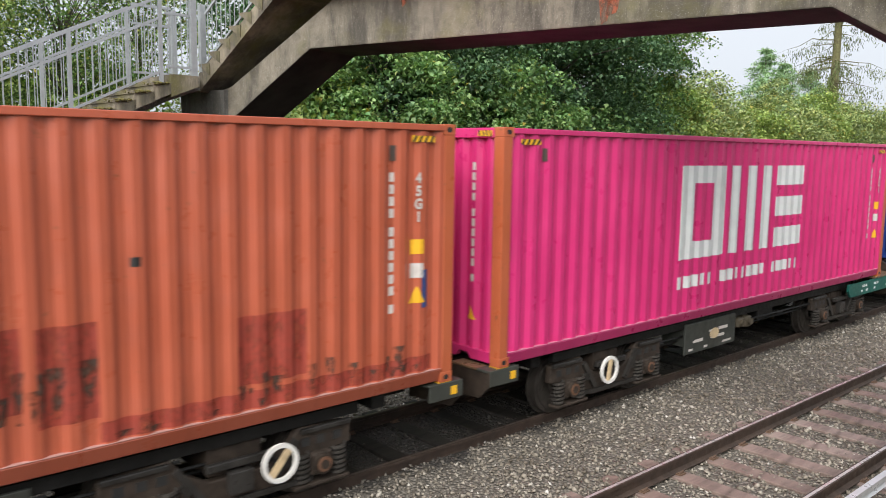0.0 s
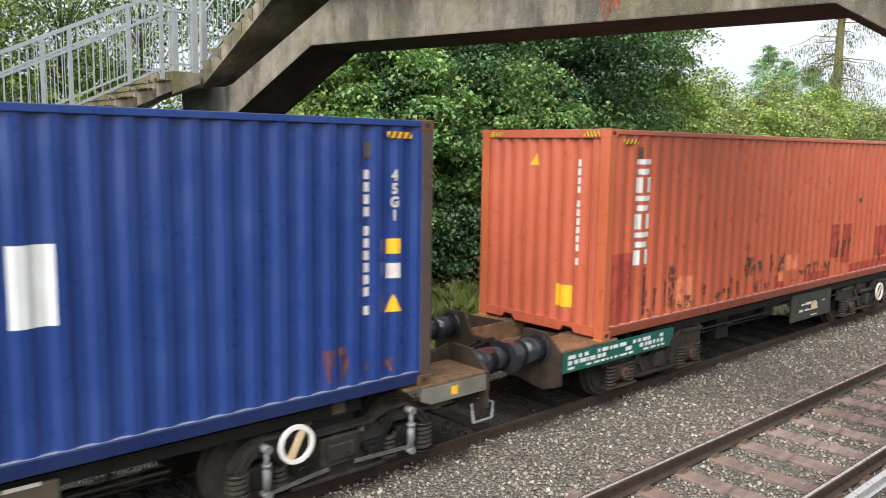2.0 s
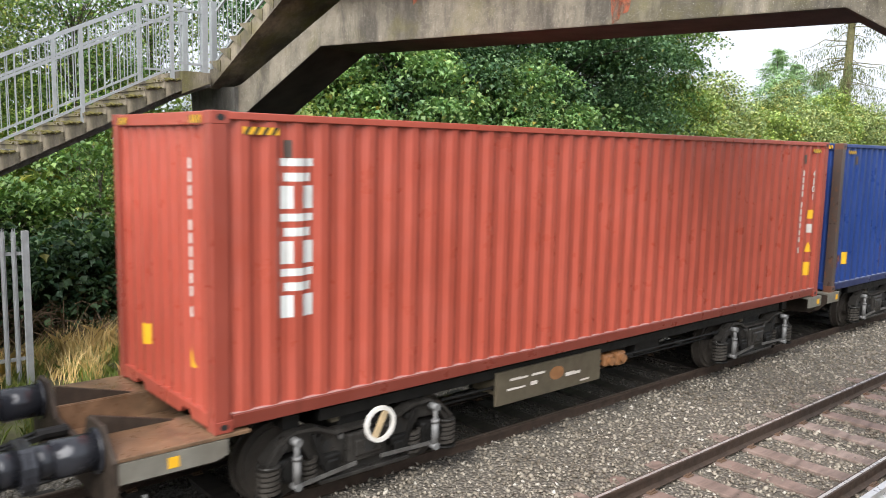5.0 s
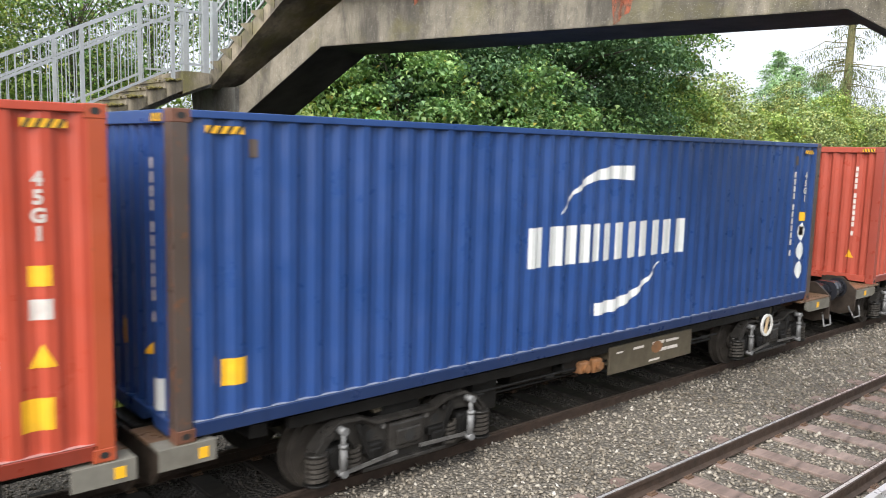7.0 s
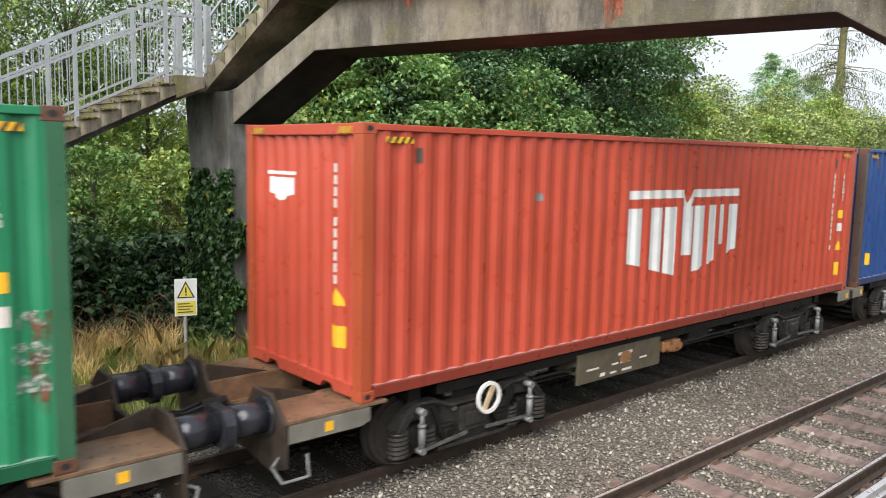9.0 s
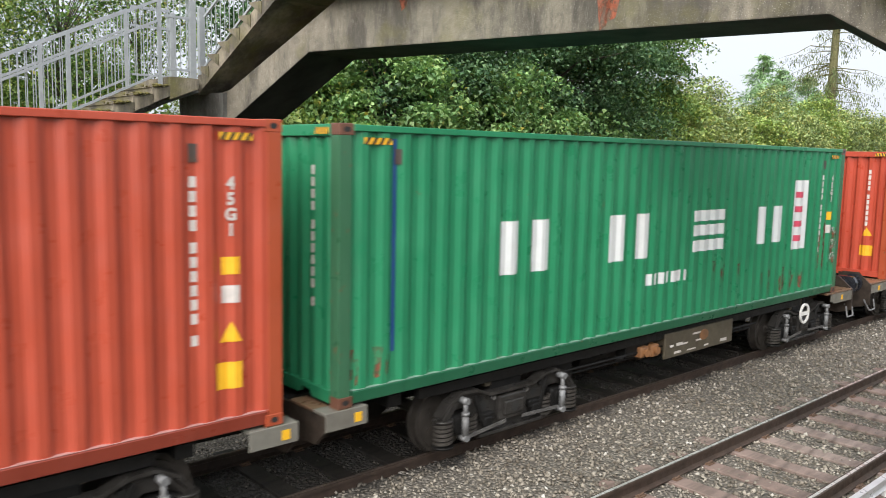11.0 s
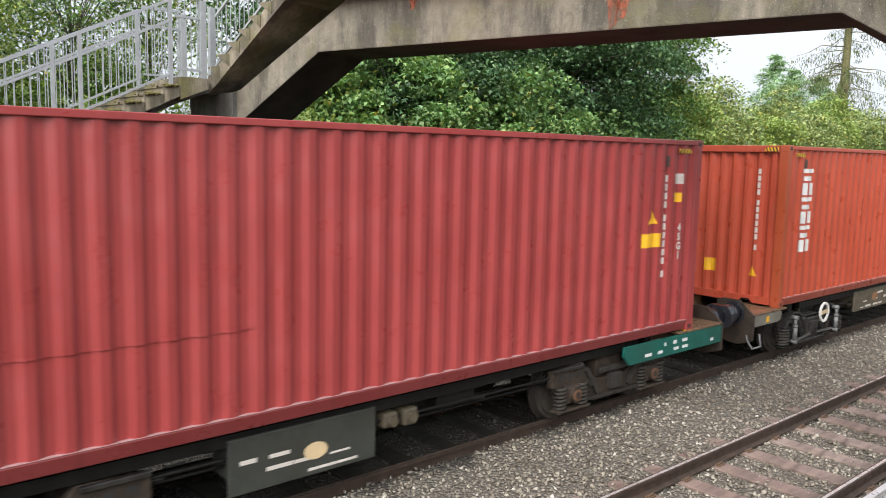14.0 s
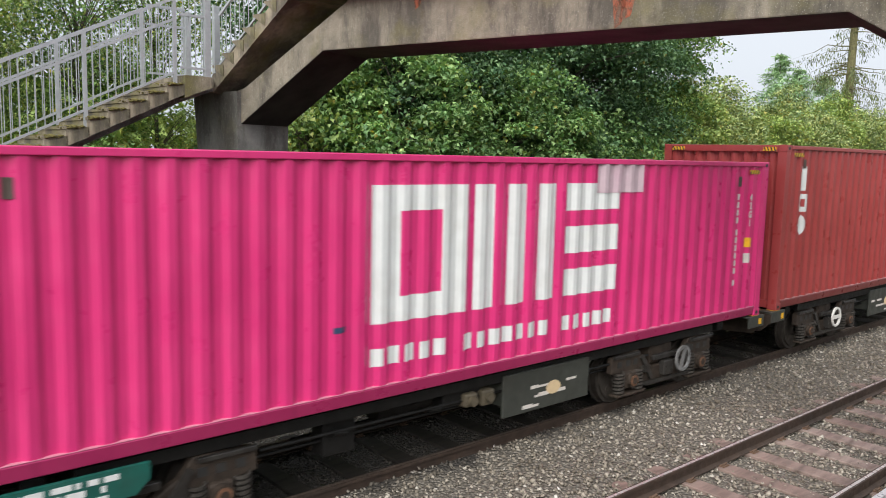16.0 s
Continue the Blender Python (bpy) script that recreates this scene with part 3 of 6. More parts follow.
    flight = [(x_top, z_top - 0.15), (6.0, 4.69), (6.0, 4.66), (x_top, 4.44), (-4.3, 4.47 - k * 9.72), (-4.9, -0.40), (-4.9, -0.15)]
    part("flight", prism(bmesh.new(), flight, lambda u, v, d: (u, d, v), y0 + 0.22, y1 - 0.22), MAT["pier_concrete"], b, "sloping concrete stair slab")
    step = mesh_of(prism(bmesh.new(), [(0.335, 0.0), (-0.02, 0.0), (-0.02, -0.045), (0.0, -0.05), (0.0, -0.30), (0.335, -0.15)], lambda u, v, d: (u, d, v), y0, y1), "step")
    tuft = bmesh.new()
    for i in range(64):
        x, y = random.uniform(-0.01, 0.25), random.choice((random.uniform(y0 - 0.02, y0 + 0.25), random.uniform(y0, y1)))
        bmesh.ops.create_icosphere(tuft, subdivisions=1, radius=random.uniform(0.014, 0.045), matrix=Matrix.Translation((x, y, random.uniform(-0.03, 0.006))) @ Matrix.Diagonal((1.4, 1.2, 0.6, 1)))
    tuft = mesh_of(tuft, "moss")
    for i in range(1, 32):
        o = part("step", step, MAT["stair_concrete"], b)
        o.location = (x_top - 0.309 * i, 0, z_top - 0.15 * i)
        part("moss", tuft, MAT["moss"], o, "moss on the tread")
    for y in (y0 + 0.06, y1 - 0.06):
        r = part("railing", beam(bmesh.new(), (5.82 if y < 6 else 6.1, y, 4.85), (5.82 if y < 6 else 6.1, y, 6.12), 0.10, 0.10), MAT["galv"], b, "galvanised steel railing")
        railing(r, lambda u, z: (u, y, z), 5.30, -4.2, 4.80, 4.80 - k * 9.5, [5.27, 3.87, 2.45, 1.0, -0.4, -1.8, -3.2])
        railing(r, lambda u, z: (u, y if y > 6 else y0 + 0.06 + max(0, u - 5.78) * 1.6, z), 5.36, 5.78 if y < 6 else 6.05, 4.87, 4.87, [])
    return b


build_bridge()

# ---- containers ----
CL, CW = 12.192, 2.438
DECK = 1.09


def corr(a, pitch, depth):
    """Depth of a corrugated panel at the length a: crest, slope, valley, slope."""
    f = (a / pitch) % 1.0
    for k0, k1, d0, d1 in ((0, 0.26, 0, 0), (0.26, 0.5, 0, 1), (0.5, 0.76, 1, 1), (0.76, 1.0, 1, 0)):
        if f <= k1:
            return depth * (d0 + (d1 - d0) * (f - k0) / (k1 - k0))
    return 0.0


def breaks(a0, a1, pitch):
    out = {round(a0, 5), round(a1, 5)}
    for k in range(int(a0 / pitch) - 1, int(a1 / pitch) + 2):
        for f in (0, 0.26, 0.5, 0.76):
            a = (k + f) * pitch
            if a0 < a < a1:
                out.add(round(a, 5))
    return sorted(out)


SIDE_P, SIDE_D, END_P, END_D = 0.2786, 0.038, 0.244, 0.052


class Face:
    """A corrugated wall: maps length, height and lift off the surface to a place."""

    def __init__(self, kind, height):
        self.kind, self.h = kind, height
        self.pitch, self.depth = (SIDE_P, SIDE_D) if kind in ("near", "far") else (END_P, END_D)

    def at(self, a, z, lift=0.0):
        d = corr(a, self.pitch, self.depth) - lift
        if self.kind == "near":
            return (a - CL / 2, -CW / 2 + 0.010 + d, z)
        if self.kind == "far":
            return (a - CL / 2, CW / 2 - 0.010 - d, z)
        if self.kind == "left":
            return (-CL / 2 + 0.030 + d, a - CW / 2, z)
        return (CL / 2 - 0.030 - d, a - CW / 2, z)

    def sheet(self, a0, a1, z0, z1, lift=0.0, bm=None):
        bm = bm or bmesh.new()
        xs = breaks(a0, a1, self.pitch)
        zs = [z0, z1]
        cols = [[bm.verts.new(self.at(a, z, lift)) for z in zs] for a in xs]
        for i in range(len(xs) - 1):
            bm.faces.new((cols[i][0], cols[i + 1][0], cols[i + 1][1], cols[i][1]))
        return bm

    def shapes(self, polys, lift=0.0025, bm=None):
        """Convex outlines (a, z) laid on the corrugated wall as paint."""
        bm = bm or bmesh.new()
        for pts in polys:
            a0, a1 = min(q[0] for q in pts), max(q[0] for q in pts)
            xs = sorted(set(breaks(a0, a1, self.pitch)) | {round(q[0], 5) for q in pts})

            def span(a):
                zs = []
                for (p0, q0), (p1, q1) in zip(pts, pts[1:] + pts[:1]):
                    if min(p0, p1) - 1e-5 <= a <= max(p0, p1) + 1e-5:
                        if abs(p1 - p0) < 1e-5:
                            zs += [q0, q1]
                        else:
                            zs.append(q0 + (q1 - q0) * (a - p0) / (p1 - p0))
                return min(zs), max(zs)

            cols = []
            for a in xs:
                lo, hi = span(a)
                cols.append((bm.verts.new(self.at(a, lo, lift)), bm.verts.new(self.at(a, hi, lift))))
            for i in range(len(xs) - 1):
                bm.faces.new((cols[i][0], cols[i + 1][0], cols[i + 1][1], cols[i][1]))
        return bm


def rect(a0, a1, z0, z1):
    return [(a0, z0), (a1, z0), (a1, z1), (a0, z1)]


def ring(a0, a1, z0, z1, t, tz=None):
    tz = tz or t
    return [rect(a0, a0 + t, z0, z1), rect(a1 - t, a1, z0, z1), rect(a0 + t, a1 - t, z0, z0 + tz), rect(a0 + t, a1 - t, z1 - tz, z1)]


def column(a, w, z1, n, h, gap, gaps=()):
    """n small bars one below another."""
    out, z = [], z1
    for i in range(n):
        out.append(rect(a - w / 2, a + w / 2, z - h, z))
        z -= h + gap + (0.07 if i in gaps else 0.0)
    return out


SOLE, LEDGE = {}, {}


def container(u, label, mat, height=2.896, post=None, cast=None, group="shipping containers on the train"):
    """One forty-foot box; u is its middle along the train."""
    c = thing("shipping_container", label, "shipping container", group, at=(u, 0, DECK))
    H, P = height, post or mat
    hx, hy = CL / 2, CW / 2
    if mat.name not in SOLE:
        # pale copy for the ledge: sky glint on wet steel put into colour
        LEDGE[mat.name] = paint("glint_" + mat.name, tuple(min(1, v * 0.6 + 0.20) for v in BASE[mat.name]), 0.6)
        # darker copy of the side paint for the bottom rail
        SOLE[mat.name] = paint("darker_" + mat.name, tuple(v * 0.6 for v in BASE[mat.name]), 0.9)
    toned = SOLE[mat.name]
    for kind in ("near", "far"):
        part("side_wall", Face(kind, H).sheet(0.12, CL - 0.12, 0.15, H - 0.055), mat, c, "corrugated steel side")
    for kind in ("left", "right"):
        part("end_wall", Face(kind, H).sheet(0.12, CW - 0.12, 0.15, H - 0.10), mat, c, "corrugated steel end")
    bm = bmesh.new()
    n = 58
    cols = []
    for i in range(n * 2 + 1):
        x = -hx + 0.1 + (CL - 0.2) * i / (2 * n)
        z = H - 0.02 - (0.014 if i % 2 else 0.0)
        cols.append((bm.verts.new((x, -hy + 0.03, z)), bm.verts.new((x, hy - 0.03, z))))
    for i in range(2 * n):
        bm.faces.new((cols[i][0], cols[i + 1][0], cols[i + 1][1], cols[i][1]))
    part("roof", bm, mat, c, "shallow corrugated roof")
    part("floor", boxes((-hx + 0.05, hx - 0.05, -hy + 0.08, hy - 0.08, 0.06, 0.13)), MAT["brown_grime"], c)
    for s in (-1, 1):
        part("top_rail", boxes((-hx + 0.17, hx - 0.17, s * hy - 0.034 + 0.028 * -s, s * hy + 0.034 - 0.03 * s, H - 0.075, H - 0.008), bevel=0.008), mat, c)
        y = s * hy
        pts = [(0.034, 0.0), (0.024, 0.010), (0.0, 0.132), (0.004, 0.142), (0.06, 0.150), (0.06, 0.0)]
        part("bottom_rail", prism(bmesh.new(), [(u_, v + 0.02) for u_, v in pts], lambda u_, v, d: (d, y - s * (u_ + 0.002), v), -hx + 0.17, hx - 0.17), toned, c, "darker lower rail")
        part("rail_ledge", boxes((-hx + 0.17, hx - 0.17, *sorted((y - s * 0.003, y - s * 0.058)), 0.167, 0.173)), LEDGE[mat.name], c, "ledge under the corrugated side, painted pale as a wet sky glint")
        x = s * hx
        part("end_header", boxes((x - 0.06 * (s > 0) - 0.002 * s, x + 0.06 * (s < 0) - 0.002 * s, -hy + 0.17, hy - 0.17, H - 0.125, H - 0.006), bevel=0.008), mat, c)
        sill = [(-hy + 0.17, 0.16), (-hy + 0.17, 0.03), (-0.72, 0.03), (-0.66, 0.10), (-0.50, 0.10), (-0.44, 0.02), (0.44, 0.02), (0.50, 0.10), (0.66, 0.10), (0.72, 0.03), (hy - 0.17, 0.03), (hy - 0.17, 0.16)]
        part("end_sill", prism(bmesh.new(), sill, lambda u_, v, d: (x - s * d, u_, v), 0.004, 0.07), mat, c)
        for t in (-1, 1):
            yy = t * hy
            bm = bmesh.new()
            # the post is folded: one leaf on the side, one on the end
            box(bm, x - s * 0.150, x - s * 0.004, yy - t * 0.05, yy - t * 0.004, 0.115, H - 0.115, bevel=0.006)
            box(bm, x - s * 0.06, x - s * 0.0035, yy - t * 0.165, yy - t * 0.045, 0.115, H - 0.115, bevel=0.006)
            part("corner_post", bm, P, c)
            for z0, z1 in ((0.0, 0.118), (H - 0.118, H)):
                bm = bmesh.new()
                box(bm, x - s * 0.178, x, yy - t * 0.162, yy, z0, z1, bevel=0.008)
                cc = part("corner_casting", bm, cast or P, c)
                # no opening is cut: a black disc stands for the slot's inner shade
                bm = bmesh.new()
                zc = (z0 + z1) / 2
                prism(bm, [(x - s * (0.09 + 0.04 * math.cos(a)), zc + 0.03 * math.sin(a)) for a in [i * math.pi / 5 for i in range(10)]], lambda u_, v, d: (u_, d, v), yy + t * 0.0015, yy - t * 0.01)
                part("slot", bm, MAT["black"], cc)
    return c


def mark(c, face, name, polys, mat, label="", lift=0.0025):
    if name in ("dark_repair", "pale_repair", "label_plate", "notice", "hazard_label", "logo_shape", "logo_bar", "logo_upright", "logo_pillar", "torn_label", "vent", "scuff"):
        for q in polys:
            part(name, face.shapes([q], lift), mat, c, label)
        return None
    if name[-5:] in ("_bars", "_runs"):
        for q in polys:
            part(name[:-1], face.shapes([q], lift), mat, c, label)
        return None
    return part(name, face.shapes(polys, lift), mat, c, label)


def copy_flat(face):
    """The same wall without its waves, for the flat header strips."""
    f = Face(face.kind, face.h)
    f.depth = 0.0
    return f


def stripes(c, face, a0, a1, z, n=4, h=0.068):
    w = (a1 - a0)
    flat = 0.033 if face.kind == "left" else 0.0
    face = copy_flat(face)
    mark(c, face, "hazard_stripe", [rect(a0, a1, z, z + h)], MAT["yellow"], "yellow and black height stripe", 0.004 + flat)
    mark(c, face, "hazard_bars", [[(a0 + w * (i + 0.05) / n, z), (a0 + w * (i + 0.5) / n, z), (a0 + w * (i + 0.98) / n, z + h), (a0 + w * (i + 0.53) / n, z + h)] for i in range(n)], MAT["black"], "black slanting bars", 0.006 + flat)


def triangle(c, face, a, z, w=0.20, h=0.19):
    mark(c, face, "warning_triangle", [[(a - w / 2, z), (a + w / 2, z), (a, z + h)]], MAT["yellow"], "yellow warning triangle", 0.004)


def size_code(c, a, z, h=0.11, text="45G1"):
    """The four characters of the size code, one below another."""
    for i, ch in enumerate(text):
        cu = bpy.data.curves.new("size_code", "FONT")
        cu.body, cu.size, cu.align_x = ch, h * 1.35, "CENTER"
        cu.extrude, cu.offset = 0.0005, 0.007
        cu.materials.append(MAT["serial"])
        o = new("size_code", cu)
        o.parent = c
        o.matrix_basis = pose(a - CL / 2, -CW / 2 + 0.006, z - i * (h + 0.028), 90, 0, 0)


def usual_marks(c, H=2.896, squares=True, tri_low=True, code=0.63):
    """Height stripes, number bars and labels at the far right of the side, and on the left end."""
    near, left = Face("near", H), Face("left", H)
    stripes(c, near, CL - 0.62, CL - 0.30, H - 0.20)
    stripes(c, near, 0.30, 0.66, H - 0.20)
    stripes(c, left, 0.19, 0.43, H - 0.108, 4, 0.07)
    stripes(c, left, CW - 0.45, CW - 0.19, H - 0.108, 4, 0.07)
    mark(c, near, "number_bars", column(CL - 0.86, 0.06, H - 0.52, 11, 0.096, 0.030, (3, 9)), MAT["serial"], "faded white bars of the painted number")
    mark(c, left, "number_bars", column(0.52, 0.055, H - 0.42, 11, 0.096, 0.028, (3, 9)), MAT["serial"], "faded white bars of the painted number")
    size_code(c, CL - 0.52, H - code, text="45G1" if H > 2.7 else "42G1")
    mark(c, near, "vent", [rect(0.72, 0.80, H - 0.40, H - 0.24), rect(CL - 0.90, CL - 0.82, H - 0.40, H - 0.24)], MAT["post_brown"], "small dark air vent", 0.012)
    if squares:
        mark(c, near, "label_plate", [rect(CL - 0.60, CL - 0.44, H - 1.40, H - 1.24)], MAT["yellow"], "yellow label")
        mark(c, near, "data_plate", [rect(CL - 0.60, CL - 0.44, H - 1.66, H - 1.50)], MAT["serial"], "white data label")
    if tri_low:
        triangle(c, near, CL - 0.52, H - 2.02)
        triangle(c, left, 0.55, 0.52, 0.18, 0.18)
    return near, left

# left ends of the boxes along the train, in order from its head
MID = CL / 2


def blocks_column(c, face, a0, a1, tops, h, mat, name="logo_shape"):
    """Plain white shapes, one below another, where a trade mark stands."""
    w = a1 - a0
    for i, z in enumerate(tops):
        if i % 2:
            polys = [rect(a0, a0 + w * 0.36, z - h, z), rect(a1 - w * 0.36, a1, z - h, z)]
        else:
            polys = [rect(a0, a1, z - h * 0.34, z), rect(a0 + w * 0.1, a1 - w * 0.1, z - h, z - h * 0.62)]
        mark(c, face, name, polys, mat, "plain white painted shape")


def swoosh(c, face, pts, mat):
    """A tapering stroke through pts (a, z, half width)."""
    polys = []
    for (a, z, w), (b, y, v) in zip(pts, pts[1:]):
        polys.append([(a, z - w), (b, y - v), (b, y + v), (a, z + w)])
    mark(c, face, "logo_stroke", polys, mat, "tapering white painted stroke")


def words(c, face, rows, z0, z1, mat, name="writing_bars"):
    mark(c, face, name, [rect(a, b, z0, z1) for a, b in rows], mat, "white bars of small writing")


def big_square_logo(c, face, o, n, e, z0, z1, tz0, tz1):
    """Large white shapes on the pink boxes: a square ring, uprights with a slanting stroke, and three bars."""
    t = 0.36
    mark(c, face, "logo_ring", ring(o[0], o[1], z0, z1, t, 0.27), MAT["white"], "large white square ring")
    for q in (n[0], (n[0] + n[1]) / 2 - t * 0.42, n[1] - t * 0.85):
        mark(c, face, "logo_upright", [rect(q, q + t * 0.85, z0, z1)], MAT["white"], "large white upright")
    h = z1 - z0
    mark(c, face, "logo_bar", [rect(e[0], e[1], z0 + h * k, z0 + h * (k + 0.24)) for k in (0.0, 0.38, 0.76)], MAT["white"], "large white bar")
    w = (e[1] - o[0])
    rows = []
    a = o[0]
    for i in range(19):
        if i not in (5, 13):
            rows.append((a, a + w * 0.036))
        a += w / 19
    words(c, face, rows, tz0, tz1, MAT["white"])


def drips(c, face, spans, mat, seed):
    r = random.Random(seed)
    polys = []
    for a0, a1, z0, z1, n in spans:
        for i in range(n):
            a = r.uniform(a0, a1)
            w, top = r.uniform(0.02, 0.085), r.uniform(z0 + (z1 - z0) * 0.4, z1)
            polys.append([(a - w * 0.4, r.uniform(z0, z0 + 0.1)), (a + w * 0.4, r.uniform(z0, z0 + 0.1)), (a + w, top), (a - w, top)])
    for q in polys:
        q[0], q[1] = (q[0][0], min(q[0][1], q[2][1] - 0.05)), (q[1][0], min(q[1][1], q[2][1] - 0.05))
    mark(c, face, "rust_runs", polys, mat, "brown rust runs", 0.0035)


CARGO = []

# a blue box far ahead
c = container(22.2 + MID, "blue corrugated steel shipping container on the wagon ahead", MAT["blue"], post=MAT["post_brown"])
usual_marks(c)
CARGO.append(c)

# bright pink, tall
c = container(6.74 + MID, "bright pink corrugated shipping container with rusted corner posts", MAT["pink"], post=MAT["post_orange"])
near, left = usual_marks(c)
big_square_logo(c, near, (3.89, 5.24), (5.37, 6.73), (6.95, 8.04), 1.00, 2.44, 0.55, 0.74)
CARGO.append(c)

# faded orange with dark and pale repairs
c = container(-6.22 + MID, "faded orange shipping container with rust runs and repainted patches", MAT["rust_red"], post=MAT["post_orange"])
near, left = usual_marks(c, tri_low=False)
blocks_column(c, near, 0.69, 1.04, [2.49, 2.235, 1.975, 1.715, 1.455, 1.20], 0.215, MAT["white"])
mark(c, near, "dark_repair", [rect(0.18, 0.66, 0.19, 1.18), rect(7.28, 7.75, 0.55, 1.22), rect(7.85, 8.32, 0.40, 1.20), rect(9.54, 10.28, 0.42, 1.07), rect(6.2, 7.3, 0.19, 0.34), rect(8.32, 11.9, 0.19, 0.36), rect(5.0, 5.4, 0.19, 0.42)], MAT["old_coat"], "dark red repainted patch", 0.002)
mark(c, near, "pale_repair", [rect(1.76, 2.02, 0.22, 0.72), rect(2.08, 2.30, 0.22, 0.70), rect(5.42, 5.95, 0.48, 0.76), rect(5.2, 5.42, 0.30, 0.46)], MAT["pale_coat"], "pale orange repainted patch", 0.0022)
drips(c, near, [(3.9, 5.3, 0.45, 0.85, 16), (6.0, 7.3, 0.30, 0.60, 12), (0.75, 1.9, 0.2, 1.0, 7), (7.3, 8.3, 0.45, 0.9, 8), (9.4, 11.6, 0.25, 0.55, 9), (2.4, 4.0, 0.2, 0.6, 5), (8.4, 11.9, 0.17, 0.34, 12), (1.0, 6.0, 0.17, 0.4, 14)], MAT["drip_stain"], 3)
mark(c, near, "dent_stain", [rect(8.60, 8.68, 1.62, 1.70), rect(3.96, 4.06, 0.92, 1.0)], MAT["black"], "black scuff mark")
mark(c, left, "notice", [rect(0.62, 0.92, 0.36, 0.68)], MAT["yellow"], "yellow notice sheet")
triangle(c, left, 1.36, 2.38, 0.20, 0.18)
triangle(c, near, CL - 0.52, 0.96)
mark(c, near, "torn_label", [rect(CL - 0.46, CL - 0.36, 0.90, 1.32)], MAT["deep_blue"], "torn blue label")
CARGO.append(c)

# blue with white shapes and strokes
c = container(-21.53 + MID, "dark blue shipping container with white logo shapes and brown posts", MAT["blue"], post=MAT["post_brown"], cast=MAT["cast_rust"])
near, left = usual_marks(c)
for a0, a1 in ((3.82, 4.42), (4.50, 5.26), (5.36, 6.02), (6.24, 6.82), (6.89, 7.48), (7.56, 8.36)):
    w = a1 - a0
    mark(c, near, "logo_shape", [rect(a0, a0 + w * 0.42, 1.19, 1.83), rect(a1 - w * 0.42, a1, 1.19, 1.83)], MAT["white"], "plain white painted shape")
swoosh(c, near, [(4.80, 1.93, 0.02), (5.05, 2.14, 0.035), (5.33, 2.30, 0.05), (5.70, 2.41, 0.065), (6.08, 2.42, 0.075)], MAT["white"])
swoosh(c, near, [(6.04, 0.64, 0.055), (6.45, 0.67, 0.065), (6.83, 0.74, 0.05), (7.15, 0.89, 0.035), (7.44, 1.10, 0.01)], MAT["white"])
mark(c, near, "dull_repair", [rect(3.20, 3.62, 0.55, 1.12)], MAT["patch_blue"], "dull grey-blue repair panel", 0.003)
drips(c, near, [(3.2, 3.9, 1.2, 1.75, 5), (2.3, 3.2, 0.3, 0.85, 5), (0.1, 0.25, 0.3, 1.3, 3), (10.6, 11.9, 0.2, 0.6, 5)], MAT["red_drip"], 5)
mark(c, near, "notice", [rect(0.44, 0.70, 0.52, 0.76)], MAT["yellow"], "yellow notice sheet")
CARGO.append(c)

# red, behind it in the same pair
c = container(-34.33 + MID, "red corrugated shipping container with yellow notices", MAT["red"], post=MAT["post_dull"])
near, left = usual_marks(c)
blocks_column(c, near, 0.69, 1.04, [2.49, 2.235, 1.975, 1.715, 1.455, 1.20], 0.215, MAT["white"])
mark(c, near, "notice", [rect(11.53, 11.77, 0.44, 0.69)], MAT["yellow"], "yellow notice sheet")
mark(c, left, "notice", [rect(1.62, 1.88, 0.50, 0.72)], MAT["yellow"], "yellow notice sheet")
CARGO.append(c)

# second blue
c = container(-49.50 + MID, "clean blue shipping container with white logo shapes and labels", MAT["deep_blue"], post=MAT["post_brown"], cast=MAT["cast_rust"])
near, left = usual_marks(c, tri_low=False)
for a0, a1 in ((4.42, 5.04), (5.10, 5.58), (5.64, 6.04), (6.12, 6.62), (6.68, 7.18), (7.24, 7.80)):
    w = a1 - a0
    mark(c, near, "logo_shape", [rect(a0, a0 + w * 0.41, 1.19, 1.69), rect(a1 - w * 0.41, a1, 1.19, 1.69)], MAT["white"], "plain white painted shape")
swoosh(c, near, [(5.00, 1.85, 0.015), (5.25, 2.12, 0.03), (5.60, 2.31, 0.06), (6.00, 2.37, 0.085), (6.48, 2.36, 0.10)], MAT["white"])
swoosh(c, near, [(5.78, 0.53, 0.085), (6.25, 0.56, 0.085), (6.61, 0.66, 0.06), (6.95, 0.85, 0.035), (7.21, 1.08, 0.01)], MAT["white"])
mark(c, near, "notice", [rect(0.44, 0.69, 0.44, 0.69)], MAT["yellow"], "yellow notice sheet")
mark(c, near, "hazard_label", [[(11.55, z), (11.68, z - 0.17), (11.81, z), (11.68, z + 0.17)] for z in (1.30, 0.95, 0.60)], MAT["white"], "white diamond label")
mark(c, left, "torn_label", [[(1.75, 0.78), (2.0, 0.55), (2.2, 0.9), (2.05, 1.15)], rect(0.30, 0.62, 0.18, 0.48)], MAT["white"], "torn white label")
triangle(c, left, 0.66, 0.66, 0.2, 0.14)
mark(c, left, "notice", [rect(1.22, 1.42, 0.66, 0.90)], MAT["yellow"], "yellow notice sheet")
CARGO.append(c)

